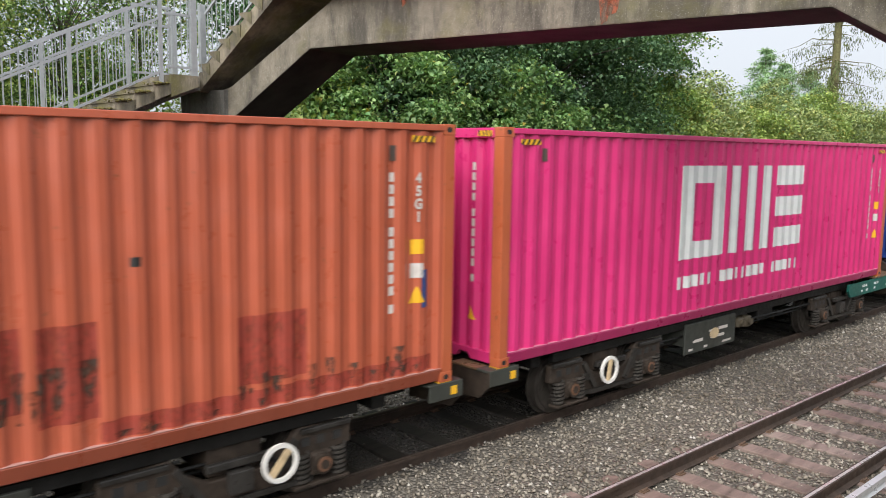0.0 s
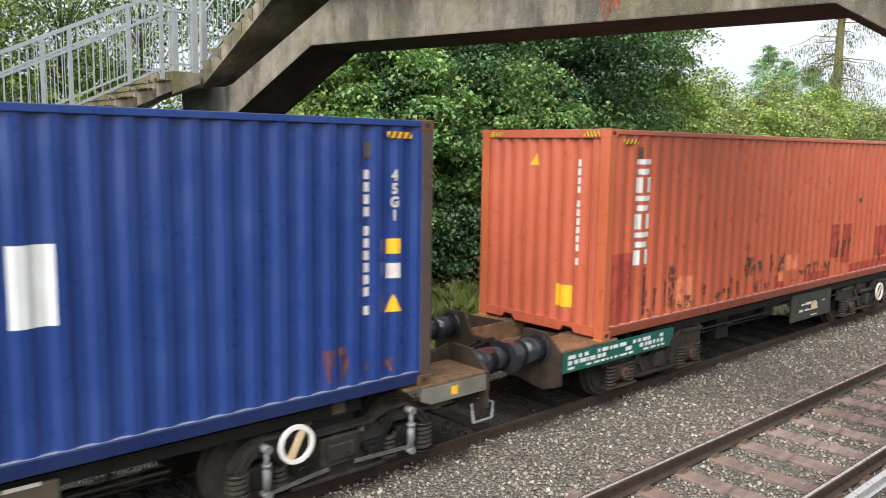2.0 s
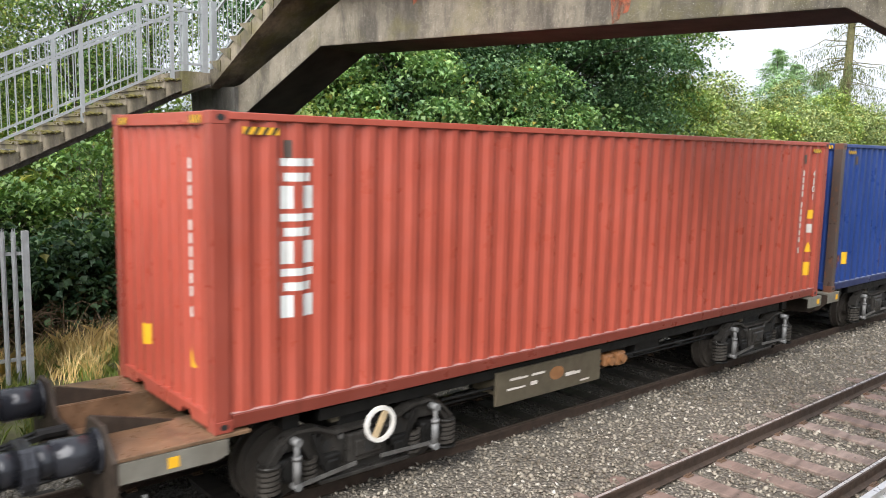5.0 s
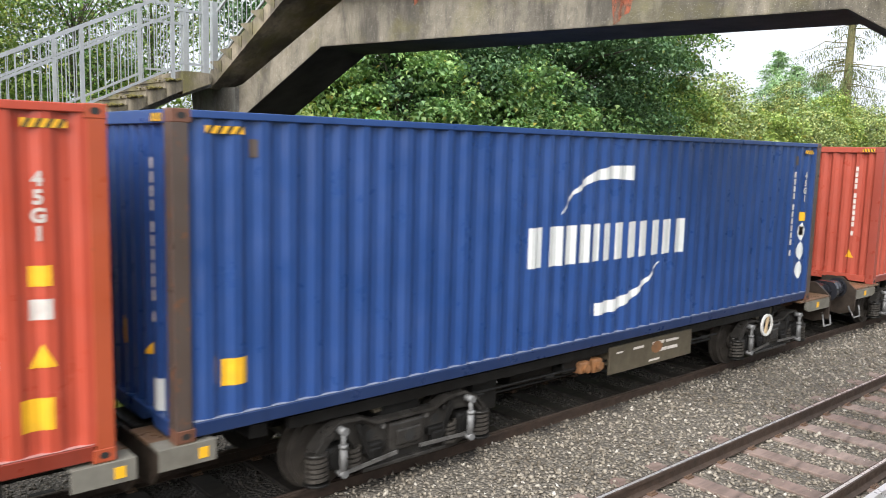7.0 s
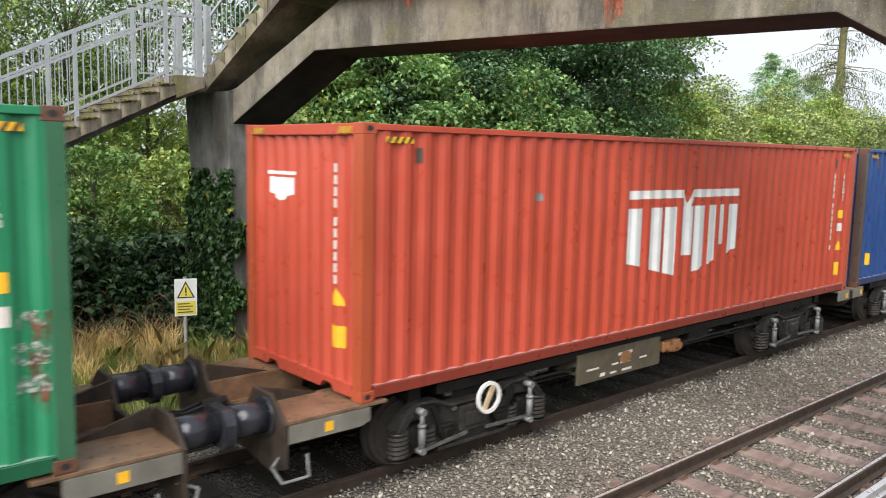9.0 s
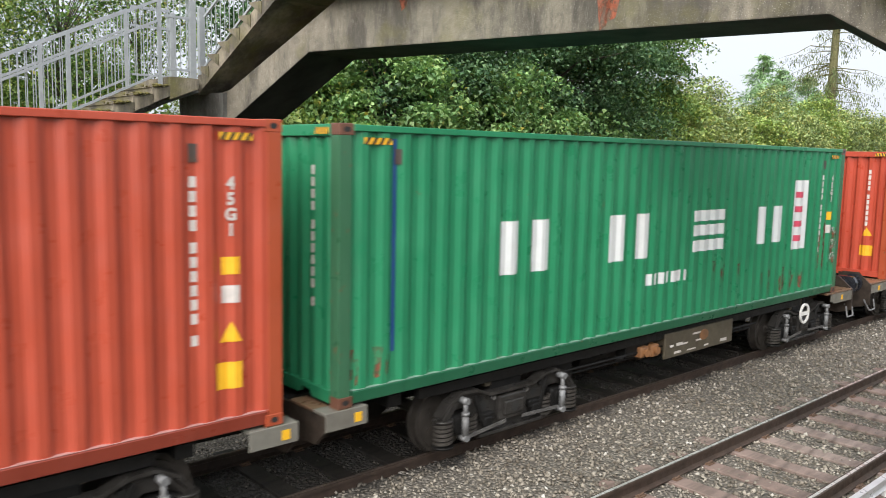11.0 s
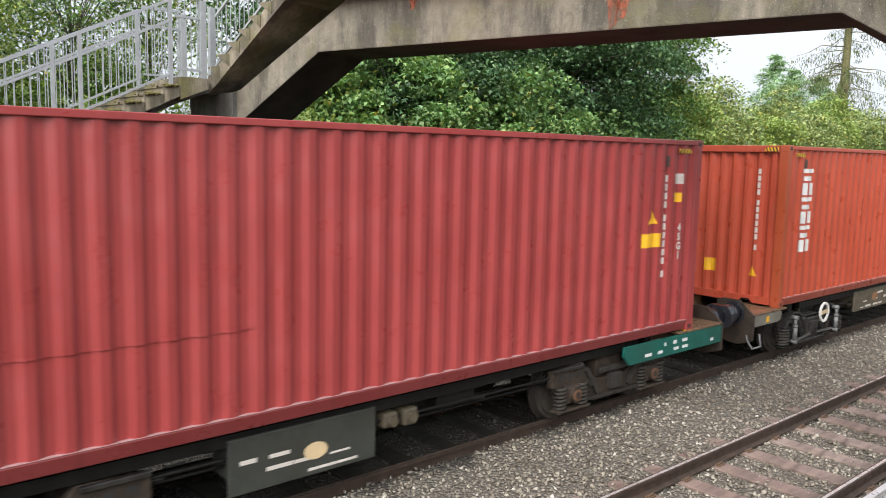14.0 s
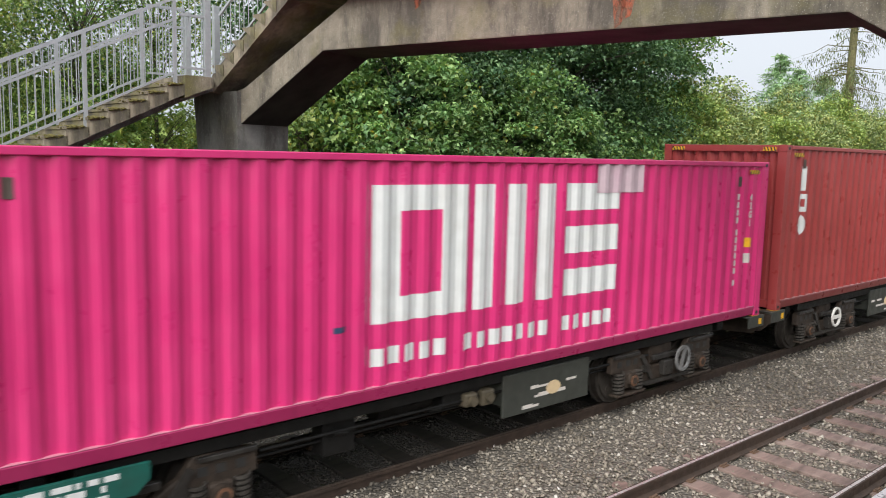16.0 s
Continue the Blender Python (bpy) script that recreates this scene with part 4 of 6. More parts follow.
# vermilion with bar and pillars
c = container(-62.20 + MID, "vermilion shipping container with large white logo shapes", MAT["hmm_red"], post=MAT["post_warm"])
near, left = usual_marks(c, tri_low=False)
triangle(c, near, CL - 0.52, 0.86)
mark(c, near, "logo_bar", [rect(4.56, 5.92, 2.02, 2.14), rect(6.22, 7.57, 2.02, 2.14), [(5.92, 2.02), (6.07, 1.80), (6.07, 1.93), (5.95, 2.14), (5.92, 2.14)], [(6.22, 2.02), (6.22, 2.14), (6.19, 2.14), (6.07, 1.93), (6.07, 1.80)]], MAT["white"], "white bar with a notch")
mark(c, near, "logo_pillar", [[(x0, za), (x1, zb), (x1, 1.89), (x0, 1.89)] for x0, x1, za, zb in ((4.56, 4.92, 1.12, 1.05), (5.10, 5.42, 1.0, 0.93), (5.50, 5.80, 0.91, 0.85), (5.92, 6.20, 1.14, 1.14), (6.30, 6.60, 0.86, 0.93), (6.68, 6.92, 0.95, 1.0), (7.00, 7.18, 1.25, 1.25), (7.27, 7.55, 1.09, 1.16))], MAT["white"], "white pillar with a slanting foot")
mark(c, left, "logo_shape", [rect(1.40, 1.95, 2.32, 2.36), [(1.42, 2.10), (1.68, 2.02), (1.93, 2.10), (1.93, 2.29), (1.42, 2.29)]], MAT["white"], "small white painted shape")
mark(c, left, "notice", [rect(0.36, 0.64, 0.50, 0.74)], MAT["yellow"], "yellow notice sheet")
triangle(c, left, 0.50, 0.96, 0.22, 0.20)
mark(c, near, "notice", [rect(11.50, 11.74, 0.36, 0.62)], MAT["yellow"], "yellow notice sheet")
mark(c, near, "grey_label", [rect(2.64, 2.76, 2.04, 2.14)], MAT["damper"], "small grey label")
CARGO.append(c)

# green
c = container(-77.17 + MID, "green shipping container with white shapes and worn posts", MAT["green"], post=MAT["post_green"], cast=MAT["cast_rust"])
near, left = usual_marks(c, tri_low=False)
for a0, a1, k in ((2.34, 3.23, 0), (4.46, 5.46, 1), (6.66, 7.57, 2), (8.72, 9.68, 0)):
    w = a1 - a0
    polys = [rect(a0, a0 + w * 0.36, 1.18, 1.83), rect(a1 - w * 0.36, a1, 1.18, 1.83)] if k != 2 else [rect(a0, a1, 1.18, 1.36), rect(a0, a1, 1.43, 1.60), rect(a0, a1, 1.66, 1.83)]
    mark(c, near, "logo_shape", polys, MAT["white"], "plain white painted shape")
words(c, near, [(5.45 + 0.16 * i, 5.56 + 0.16 * i) for i in range(7)], 0.76, 0.93, MAT["white"])
mark(c, near, "sign_panel", [rect(10.05, 10.62, 1.0, 2.28)], MAT["white"], "white painted panel with red bars")
mark(c, near, "sign_bars", [rect(10.12, 10.50, z, z + 0.11) for z in (1.15, 1.42, 1.69, 1.96)], MAT["pinkred"], "red bars of writing", 0.005)
mark(c, near, "blue_line", [rect(0.70, 0.75, 0.50, 2.76)], MAT["deep_blue"], "thin blue painted line")
drips(c, near, [(0.1, 1.0, 0.2, 0.6, 5), (9.0, 12.0, 0.2, 0.7, 9), (6.8, 8.2, 0.6, 1.1, 4), (11.3, 12.0, 0.5, 1.6, 6)], MAT["red_drip"], 11)
mark(c, near, "scuff", [rect(11.78, 12.02, 0.70, 0.84), rect(11.76, 12.03, 0.92, 1.10), rect(11.8, 12.0, 1.2, 1.34)], MAT["scrape"], "pale scraped paint", 0.012)
CARGO.append(c)

# red, next in the pair
c = container(-90.00 + MID, "orange-red shipping container with white column of shapes", MAT["warm_red"], post=MAT["post_warm"])
near, left = usual_marks(c)
blocks_column(c, near, 0.71, 1.08, [2.49, 2.23, 1.97, 1.71, 1.45, 1.19], 0.22, MAT["white"])
mark(c, near, "notice", [rect(11.53, 11.77, 0.44, 0.69)], MAT["yellow"], "yellow notice sheet")
mark(c, left, "notice", [rect(1.28, 1.52, 0.52, 0.76)], MAT["yellow"], "yellow notice sheet")
CARGO.append(c)

# maroon
c = container(-105.0 + MID, "dark red shipping container with a dented lower side", MAT["maroon"])
near, left = usual_marks(c, squares=False, tri_low=False, code=1.34)
mark(c, near, "logo_shape", [rect(0.69, 0.83, 2.10, 2.53)], MAT["white"], "plain white painted bar")
mark(c, near, "logo_ring", ring(0.62, 0.93, 1.72, 2.04, 0.10, 0.09), MAT["white"], "plain white painted ring")
mark(c, near, "logo_shape", [[(0.60, 1.49), (0.78, 1.30), (0.96, 1.49), (0.78, 1.67)]], MAT["white"], "plain white painted diamond")
mark(c, left, "logo_shape", [rect(1.60, 1.70, 2.05, 2.35), rect(1.75, 1.88, 2.05, 2.28), rect(1.92, 2.10, 2.05, 2.32)], MAT["white"], "small white painted shape")
mark(c, left, "notice", [rect(0.62, 0.86, 0.36, 0.66)], MAT["yellow"], "yellow notice sheet")
mark(c, near, "notice", [rect(10.78, 11.20, 1.34, 1.54)], MAT["yellow"], "long yellow notice")
triangle(c, near, 11.0, 1.68, 0.26, 0.20)
mark(c, near, "label_plate", [rect(11.55, 11.70, 1.98, 2.12)], MAT["yellow"], "yellow label")
mark(c, near, "data_plate", [rect(11.55, 11.73, 2.25, 2.40)], MAT["serial"], "white data label")
mark(c, near, "dent_ledge", [rect(2.0, 4.7, 0.97, 1.0), rect(1.3, 2.0, 0.92, 0.95)], MAT["maroon"], "scraped dent line", 0.012)
CARGO.append(c)

# pink, lower, with a patched top
c = container(-117.78 + MID, "bright pink shipping container of standard height with grey patch", MAT["pink"], 2.591)
near, left = usual_marks(c, 2.591, tri_low=False)
big_square_logo(c, near, (4.07, 5.36), (5.50, 6.88), (7.05, 8.13), 0.83, 2.27, 0.38, 0.57)
mark(c, near, "grey_patch", [rect(7.68, 8.65, 2.14, 2.55)], MAT["tarp"], "grey sheet patch under the top rail", 0.012)
mark(c, near, "scuff", [rect(3.60, 3.76, 0.80, 0.86)], MAT["patch_blue"], "dark scuff mark")
CARGO.append(c)

# ---- wagons ----
AXLE = RAIL + 0.42


def wheel_mesh():
    bm = bmesh.new()
    for s in (-1, 1):
        for r, a, b in ((0.415, 0.70, 0.80), (0.445, 0.672, 0.70), (0.36, 0.80, 0.83), (0.15, 0.83, 0.90)):
            bar(bm, (0, s * a, 0), (0, s * b, 0), r, 32)
        for k in range(6):
            t = k * math.pi / 3
            bar(bm, (0.25 * math.cos(t), s * 0.825, 0.25 * math.sin(t)), (0.25 * math.cos(t), s * 0.84, 0.25 * math.sin(t)), 0.045, 8)
    bar(bm, (0, -0.98, 0), (0, 0.98, 0), 0.075, 14)
    return mesh_of(bm, "wheelset")


WHEELS = wheel_mesh()
ROLLING = []


def coil(bm, x, y, z0, z1, r, wire, turns):
    """A coil spring as a swept square wire."""
    n = turns * 12
    ringv = []
    for i in range(n + 1):
        t = i / 12 * 2 * math.pi
        z = z0 + (z1 - z0) * i / n
        c, s = math.cos(t), math.sin(t)
        ringv.append([bm.verts.new((x + (r + dr) * c, y + (r + dr) * s, z + dz)) for dr, dz in ((-wire, -wire), (wire, -wire), (wire, wire), (-wire, wire))])
    for a, b in zip(ringv, ringv[1:]):
        for k in range(4):
            bm.faces.new((a[k], a[(k + 1) % 4], b[(k + 1) % 4], b[k]))


def side_frame():
    """Outline of a bogie's cast side frame in x and z about the axle line."""
    return [(-1.30, 0.12), (-1.28, 0.36), (-0.66, 0.40), (-0.52, 0.22), (-0.30, 0.10), (0.30, 0.10), (0.52, 0.22), (0.66, 0.40), (1.28, 0.36), (1.30, 0.12),
            (1.12, 0.10), (0.74, 0.08), (0.60, -0.12), (0.38, -0.20), (-0.38, -0.20), (-0.60, -0.12), (-0.74, 0.08), (-1.12, 0.10)]


def frame_web(s):
    """The cast middle of a grey bogie's side: a waisted web between two arched horns."""
    top = [(-1.24, 0.00), (-1.19, 0.14), (-1.06, 0.27), (-0.86, 0.37), (-0.62, 0.36), (-0.40, 0.27), (0.40, 0.27), (0.62, 0.36), (0.86, 0.37), (1.06, 0.27), (1.19, 0.14), (1.24, 0.00)]
    low = [(1.14, 0.00), (1.07, 0.10), (0.96, 0.15), (0.76, 0.16), (0.66, 0.02), (0.60, -0.16), (0.36, -0.24), (-0.36, -0.24), (-0.60, -0.16), (-0.66, 0.02), (-0.76, 0.16), (-0.96, 0.15), (-1.07, 0.10), (-1.14, 0.00)]
    return prism(bmesh.new(), top + low, lambda u, v, d: (u, s * d, v), 0.97, 1.05)


def grey_side(b, s, wb):
    """One side of a grey bogie: cast frame, horns, dampers, springs, brake gear and rods."""
    cast = MAT["bogie_dust"]
    fo = part("side_frame", frame_web(s), cast, b)
    bv = fo.modifiers.new("cast_edges", "BEVEL")
    bv.width, bv.segments, bv.limit_method = 0.02, 2, "ANGLE"
    # flange along the top of the frame, bolster pocket, lightening holes as black shade discs
    bm = bmesh.new()
    for p0, p1 in (((-1.20, 0.12), (-1.06, 0.27)), ((-1.06, 0.27), (-0.86, 0.37)), ((-0.86, 0.37), (-0.62, 0.36)), ((-0.62, 0.36), (-0.40, 0.27)), ((-0.40, 0.27), (0.40, 0.27)), ((0.40, 0.27), (0.62, 0.36)), ((0.62, 0.36), (0.86, 0.37)), ((0.86, 0.37), (1.06, 0.27)), ((1.06, 0.27), (1.20, 0.12))):
        beam(bm, (p0[0], s * 1.045, p0[1]), (p1[0], s * 1.045, p1[1]), 0.15, 0.035)
    part("flange", bm, cast, fo)
    part("bolster_end", boxes((-0.24, 0.24, s * 1.03, s * 1.13, -0.10, 0.22), (-0.17, 0.17, s * 1.12, s * 1.16, -0.04, 0.15), bevel=0.025), cast, fo)
    for hx_, hz, r in ((-0.46, 0.13, 0.055), (0.46, 0.13, 0.055), (0.0, 0.06, 0.07)):
        part("hole", bar(bmesh.new(), (hx_, s * 1.04, hz), (hx_, s * (1.054 if hx_ else 1.165), hz), r, 14), MAT["black"], fo)
    part("lower_lip", boxes((-0.58, 0.58, s * 1.03, s * 1.12, -0.25, -0.20), bevel=0.012), cast, fo)
    # bright tie rod and brake lever gear
    bm = bmesh.new()
    beam(bm, (-0.84, s * 1.15, -0.17), (-0.16, s * 1.15, -0.10), 0.02, 0.04)
    beam(bm, (0.16, s * 1.15, -0.10), (0.84, s * 1.15, -0.12), 0.02, 0.04)
    part("tie_rod", bm, MAT["rod"], b, "worn bright tie rod")
    part("brake_plate", prism(bmesh.new(), [(-0.36, 0.33), (0.30, 0.37), (0.34, 0.47), (0.10, 0.52), (-0.30, 0.46), (-0.40, 0.40)], lambda u, v, d: (u, s * d, v), 0.92, 0.99), MAT["box_khaki"], b, "dusty tilted brake gear plate")
    for e in (-1, 1):
        part("bracket", boxes((*sorted((e * 0.36, e * 0.50)), *sorted((s * 1.05, s * 1.14)), -0.14, 0.0), bevel=0.02), MAT["grime"], fo)
        part("pin", bar(bmesh.new(), (e * 0.56, s * 1.04, 0.24), (e * 0.56, s * 1.10, 0.24), 0.035, 10), MAT["grime"], fo)
        part("pin", bar(bmesh.new(), (e * 0.30, s * 1.04, 0.20), (e * 0.30, s * 1.09, 0.20), 0.03, 10), MAT["rod"], fo)
        part("lever", beam(bmesh.new(), (e * 0.66, s * 1.10, 0.30), (e * 0.50, s * 1.12, -0.10), 0.03, 0.05), MAT["grime"], fo)
    for e in (-1, 1):
        ax = e * wb
        bm = boxes((ax - 0.15, ax + 0.15, s * 0.93, s * 1.11, -0.14, 0.12), bevel=0.035)
        bar(bm, (ax, s * 1.09, 0), (ax, s * 1.15, 0), 0.11, 18)
        part("axle_box", bm, MAT["grime"], b)
        # swinging arm over the outer spring
        bm = bmesh.new()
        beam(bm, (ax + e * 0.04, s * 1.09, 0.28), (ax + e * 0.21, s * 1.10, 0.10), 0.07, 0.05)
        beam(bm, (ax + e * 0.13, s * 1.13, 0.26), (ax + e * 0.28, s * 1.13, 0.08), 0.02, 0.025)
        part("arm", bm, cast, b)
        bm = bmesh.new()
        coil(bm, ax + e * 0.22, s * 1.07, -0.20, 0.06, 0.105, 0.018, 5)
        sp = part("spring", bm, MAT["spring"], b, "coil spring")
        part("spring_core", bar(bmesh.new(), (ax + e * 0.22, s * 1.07, -0.20), (ax + e * 0.22, s * 1.07, 0.06), 0.06, 14), MAT["grime"], sp)
        part("spring_seat", bar(bmesh.new(), (ax + e * 0.22, s * 1.07, -0.235), (ax + e * 0.22, s * 1.07, -0.21), 0.135, 16), MAT["grime"], b, "", "round")
        part("spring_cap", bar(bmesh.new(), (ax + e * 0.22, s * 1.07, 0.07), (ax + e * 0.22, s * 1.07, 0.10), 0.12, 16), cast, b, "", "round")
        bm = bmesh.new()
        coil(bm, ax - e * 0.24, s * 1.04, -0.22, 0.04, 0.08, 0.016, 5)
        part("spring", bm, MAT["spring"], b, "coil spring")
        bm = bmesh.new()
        dx = ax - e * 0.03
        bar(bm, (dx, s * 1.19, -0.13), (dx, s * 1.19, 0.12), 0.040, 14)
        bar(bm, (dx, s * 1.19, 0.12), (dx, s * 1.19, 0.16), 0.046, 14)
        bar(bm, (dx, s * 1.19, 0.10), (dx, s * 1.19, 0.30), 0.027, 12)
        bar(bm, (dx, s * 1.10, 0.30), (dx, s * 1.23, 0.30), 0.042, 12)
        bar(bm, (dx, s * 1.10, -0.15), (dx, s * 1.23, -0.15), 0.042, 12)
        part("damper", bm, MAT["damper"], b, "grey vertical damper", "round")
        bm = boxes((ax - e * 0.60, ax - e * 0.34, s * 1.02, s * 1.12, -0.05, 0.05), bevel=0.02)
        part("brake_block", bm, MAT["grime"], b)


def brown_side(b, s, wb):
    """One side of the older bogies: heavy cast frame with square nose ends and paired small springs."""
    steel = MAT["brown_grime"]
    fo = part("side_frame", prism(bmesh.new(), side_frame(), lambda u, v, d: (u, s * d, v), 0.96, 1.06), steel, b)
    bv = fo.modifiers.new("cast_edges", "BEVEL")
    bv.width, bv.segments, bv.limit_method = 0.018, 2, "ANGLE"
    bm = boxes((-0.34, 0.34, s * 1.05, s * 1.11, 0.19, 0.27), (-0.5, 0.5, s * 1.05, s * 1.09, -0.17, -0.12), (-0.12, 0.12, s * 1.04, s * 1.15, -0.06, 0.16), (-1.28, -0.68, s * 1.05, s * 1.10, 0.33, 0.385), (0.68, 1.28, s * 1.05, s * 1.10, 0.33, 0.385), bevel=0.012)
    beam(bm, (-0.86, s * 1.085, -0.12), (0.80, s * 1.085, -0.15), 0.03, 0.05)
    for e in (-1, 1):
        beam(bm, (e * 0.62, s * 1.08, 0.30), (e * 0.35, s * 1.08, -0.08), 0.05, 0.07)
        bar(bm, (e * 0.52, s * 1.06, 0.10), (e * 0.52, s * 1.10, 0.10), 0.065, 12)
    part("frame_fitting", bm, MAT["bogie_dust"], fo)
    # black plates stand for the shade inside the frame's openings
    for q in (-1.12, -0.92, -0.74, 0.74, 0.92, 1.12):
        part("hole", boxes((q - 0.05, q + 0.05, s * 1.055, s * 1.064, 0.19, 0.28)), MAT["black"], fo)
    for e in (-1, 1):
        ax = e * wb
        bm = boxes((ax - 0.13, ax + 0.13, s * 0.93, s * 1.12, -0.12, 0.12), bevel=0.03)
        bar(bm, (ax, s * 1.10, 0), (ax, s * 1.17, 0), 0.105, 18)
        bar(bm, (ax, s * 1.16, 0), (ax, s * 1.19, 0), 0.05, 10)
        part("axle_box", bm, steel, b)
        part("axle_cap", bar(bmesh.new(), (ax, s * 1.17, 0), (ax, s * 1.18, 0), 0.08, 16), MAT["wing_nut"], b, "rusty axle box cap")
        for sx in (e * 0.23, -e * 0.21):
            bm = bmesh.new()
            coil(bm, ax + sx, s * 1.06, -0.18, 0.13, 0.072, 0.015, 6)
            part("spring", bm, MAT["spring"], b, "coil spring")
        part("spring_seat", boxes((ax - 0.33, ax + 0.33, s * 0.98, s * 1.14, -0.22, -0.18), bevel=0.012), steel, b)


def bogie(wagon, x, kind, disc=0, disc_tilt=60, dull=False):
    """A two-axle bogie under a wagon: side frames, springs, dampers, axle boxes, bolster, wheelsets."""
    grey = kind == "grey"
    wb = 0.92 if grey else 0.90
    b = part("bogie", boxes((-0.28, 0.28, -1.0, 1.0, 0.10, 0.40), (-1.1, 1.1, -0.07, 0.07, 0.05, 0.2), bevel=0.03), MAT["grime"] if grey else MAT["brown_grime"], wagon, "two-axle bogie with grimy cast side frames")
    b.location = (x, 0, AXLE)
    for s in (-1, 1):
        (grey_side if grey else brown_side)(b, s, wb)
    dz = 0.30 if grey else 0.18
    if disc:
        # brake indicator on the side that faces the camera: a ring with one bar
        bm = bmesh.new()
        n = 28
        out = [(0.195 * math.cos(i * 2 * math.pi / n), 0.195 * math.sin(i * 2 * math.pi / n)) for i in range(n)]
        inn = [(0.152 * math.cos(i * 2 * math.pi / n), 0.152 * math.sin(i * 2 * math.pi / n)) for i in range(n)]
        fy = -1.27
        loops = [[bm.verts.new((disc + u_, d, dz + v)) for u_, v in q] for q, d in ((out, fy), (inn, fy), (inn, fy + 0.03), (out, fy + 0.03))]
        for k in range(4):
            for i in range(n):
                j = (i + 1) % n
                bm.faces.new((loops[k][i], loops[k][j], loops[(k + 1) % 4][j], loops[(k + 1) % 4][i]))
        bmesh.ops.recalc_face_normals(bm, faces=bm.faces)
        # dull: the handwheel's shade is put into a grey colour
        rg = part("handwheel", bm, MAT["damper"] if dull else MAT["disc_white"], b, "brake handwheel with its shade put into grey paint" if dull else "white brake handwheel with a pale spoke")
        t = radians(disc_tilt)
        cx, cz = 0.165 * math.cos(t), 0.165 * math.sin(t)
        part("spoke", beam(bmesh.new(), (disc - cx, fy + 0.015, dz - cz), (disc + cx, fy + 0.015, dz + cz), 0.02, 0.07), MAT["damper"] if dull else MAT["disc_tan"] if disc_tilt else MAT["disc_white"], rg)
        part("spindle", bar(bmesh.new(), (disc, fy + 0.03, dz), (disc, -1.0, dz), 0.025, 8), MAT["grime"], b)
    for e in (-1, 1):
        ws = part("wheelset", WHEELS, MAT["wheel"], b)
        ws.location = (e * wb, 0, 0)
        ROLLING.append((ws, e * wb))
    return b


def underframe(u, outer, kind, bogies, chest, disc_at=None, disc_tilt=60, chest_z=0.57, dull=False):
    """One half of a twin wagon under the box whose left end is at u. outer: +1 where its buffers are at the right end, -1 at the left.
    bogies: their middles, and chest: the equipment chest's ends, along the box."""
    green = kind == "green"
    grp = "container wagons of the train"
    w = thing("container_wagon", "low container wagon with green ends and grimy bogies" if green else "low grey container wagon with coil-sprung bogies", "railway wagon", grp, at=(u + MID, 0, 0))
    paint_m = MAT["wagon_green"] if green else MAT["wagon_grey"]
    hx = MID
    beside = [v for v in LEFTS if (v > u if outer > 0 else v < u)]
    gap = 3.0 if not beside else (min(beside) - u - CL if outer > 0 else u - max(beside) - CL)
    reach = (gap - 1.81) / 2 - 0.003
    over, inner = 0.86, 0.16
    e = outer
    o_end, i_end = e * (hx + over), -e * (hx + inner)
    # centre spine and cross members
    bm = boxes((min(e * (hx - 0.4), i_end) + 0.1, max(e * (hx - 0.4), i_end) - 0.1, -0.30, 0.30, 0.72, 1.03), bevel=0.02)
    for k in range(7):
        x = -5.2 + 10.4 * k / 6
        box(bm, x - 0.09, x + 0.09, -1.02, 1.02, 0.90, 1.04, bevel=0.01)
    for s in (-1, 1):
        box(bm, -hx + 1.2, hx - 1.2, s * 1.02 - 0.04, s * 1.02 + 0.04, 0.93, 1.05)
        beam(bm, (-2.6, s * 0.55, 0.62), (2.6, s * 0.55, 0.62), 0.05, 0.06)
    part("spine", bm, MAT["grime"], w, "grimy steel centre spine")
    # outer platform
    x0, x1 = sorted((e * (hx - 0.35), o_end))
    for s in (-1, 1):
        part("end_platform", boxes((x0, x1, min(s * 0.50, s * 1.22), max(s * 0.50, s * 1.22), 1.045, 1.082), bevel=0.006), MAT["deck_rust"], w, "rusty end platform plate")
    part("end_well", boxes((x0, x1, -0.50, 0.50, 0.78, 0.82), (x0, x1, -0.52, -0.49, 0.78, 1.07), (x0, x1, 0.49, 0.52, 0.78, 1.07)), MAT["deck_rust"], w, "dark sunken well between the plates")
    la, lb = sorted((e * (hx - (1.75 if green else 0.12)), o_end))
    for s in (-1, 1):
        pts = [(la, 1.04), (lb, 1.04), (lb, 0.77 if green else 0.85), (la + 0.12, 0.77 if green else 0.85), (la, 0.90)] if e > 0 else [(la, 1.04), (lb, 1.04), (lb, 0.90), (lb - 0.12, 0.78 if green else 0.86), (la, 0.78 if green else 0.86)]
        sp = part("side_sill", prism(bmesh.new(), pts, lambda a, v, d: (a, s * d, v), 1.19, 1.235), paint_m, w, "dark green sill with white markings" if green else "dirty grey sill")
        if s < 0:
            bm = bmesh.new()
            r = random.Random(int(u * 10))
            if green:
                for z, zh in ((0.955, 0.05), (0.875, 0.055), (0.815, 0.03)) if e < 0 else ((0.93, 0.05), (0.83, 0.045)):
                    x = la + 0.12
                    while x < lb - 0.3:
                        wd = r.uniform(0.03, 0.16)
                        if r.random() < (0.85 if e < 0 else 0.55):
                            box(bm, x, x + wd, -1.238, -1.234, z, z + zh)
                        x += wd + r.uniform(0.02, 0.07 if e < 0 else 0.2)
                part("writing_bars", bm, MAT["white"], sp, "white bars of small writing")
            else:
                box(bm, la + 0.42, la + 0.52, -1.238, -1.234, 0.90, 1.0)
                part("label_plate", bm, MAT["yellow"], sp, "small yellow plate")
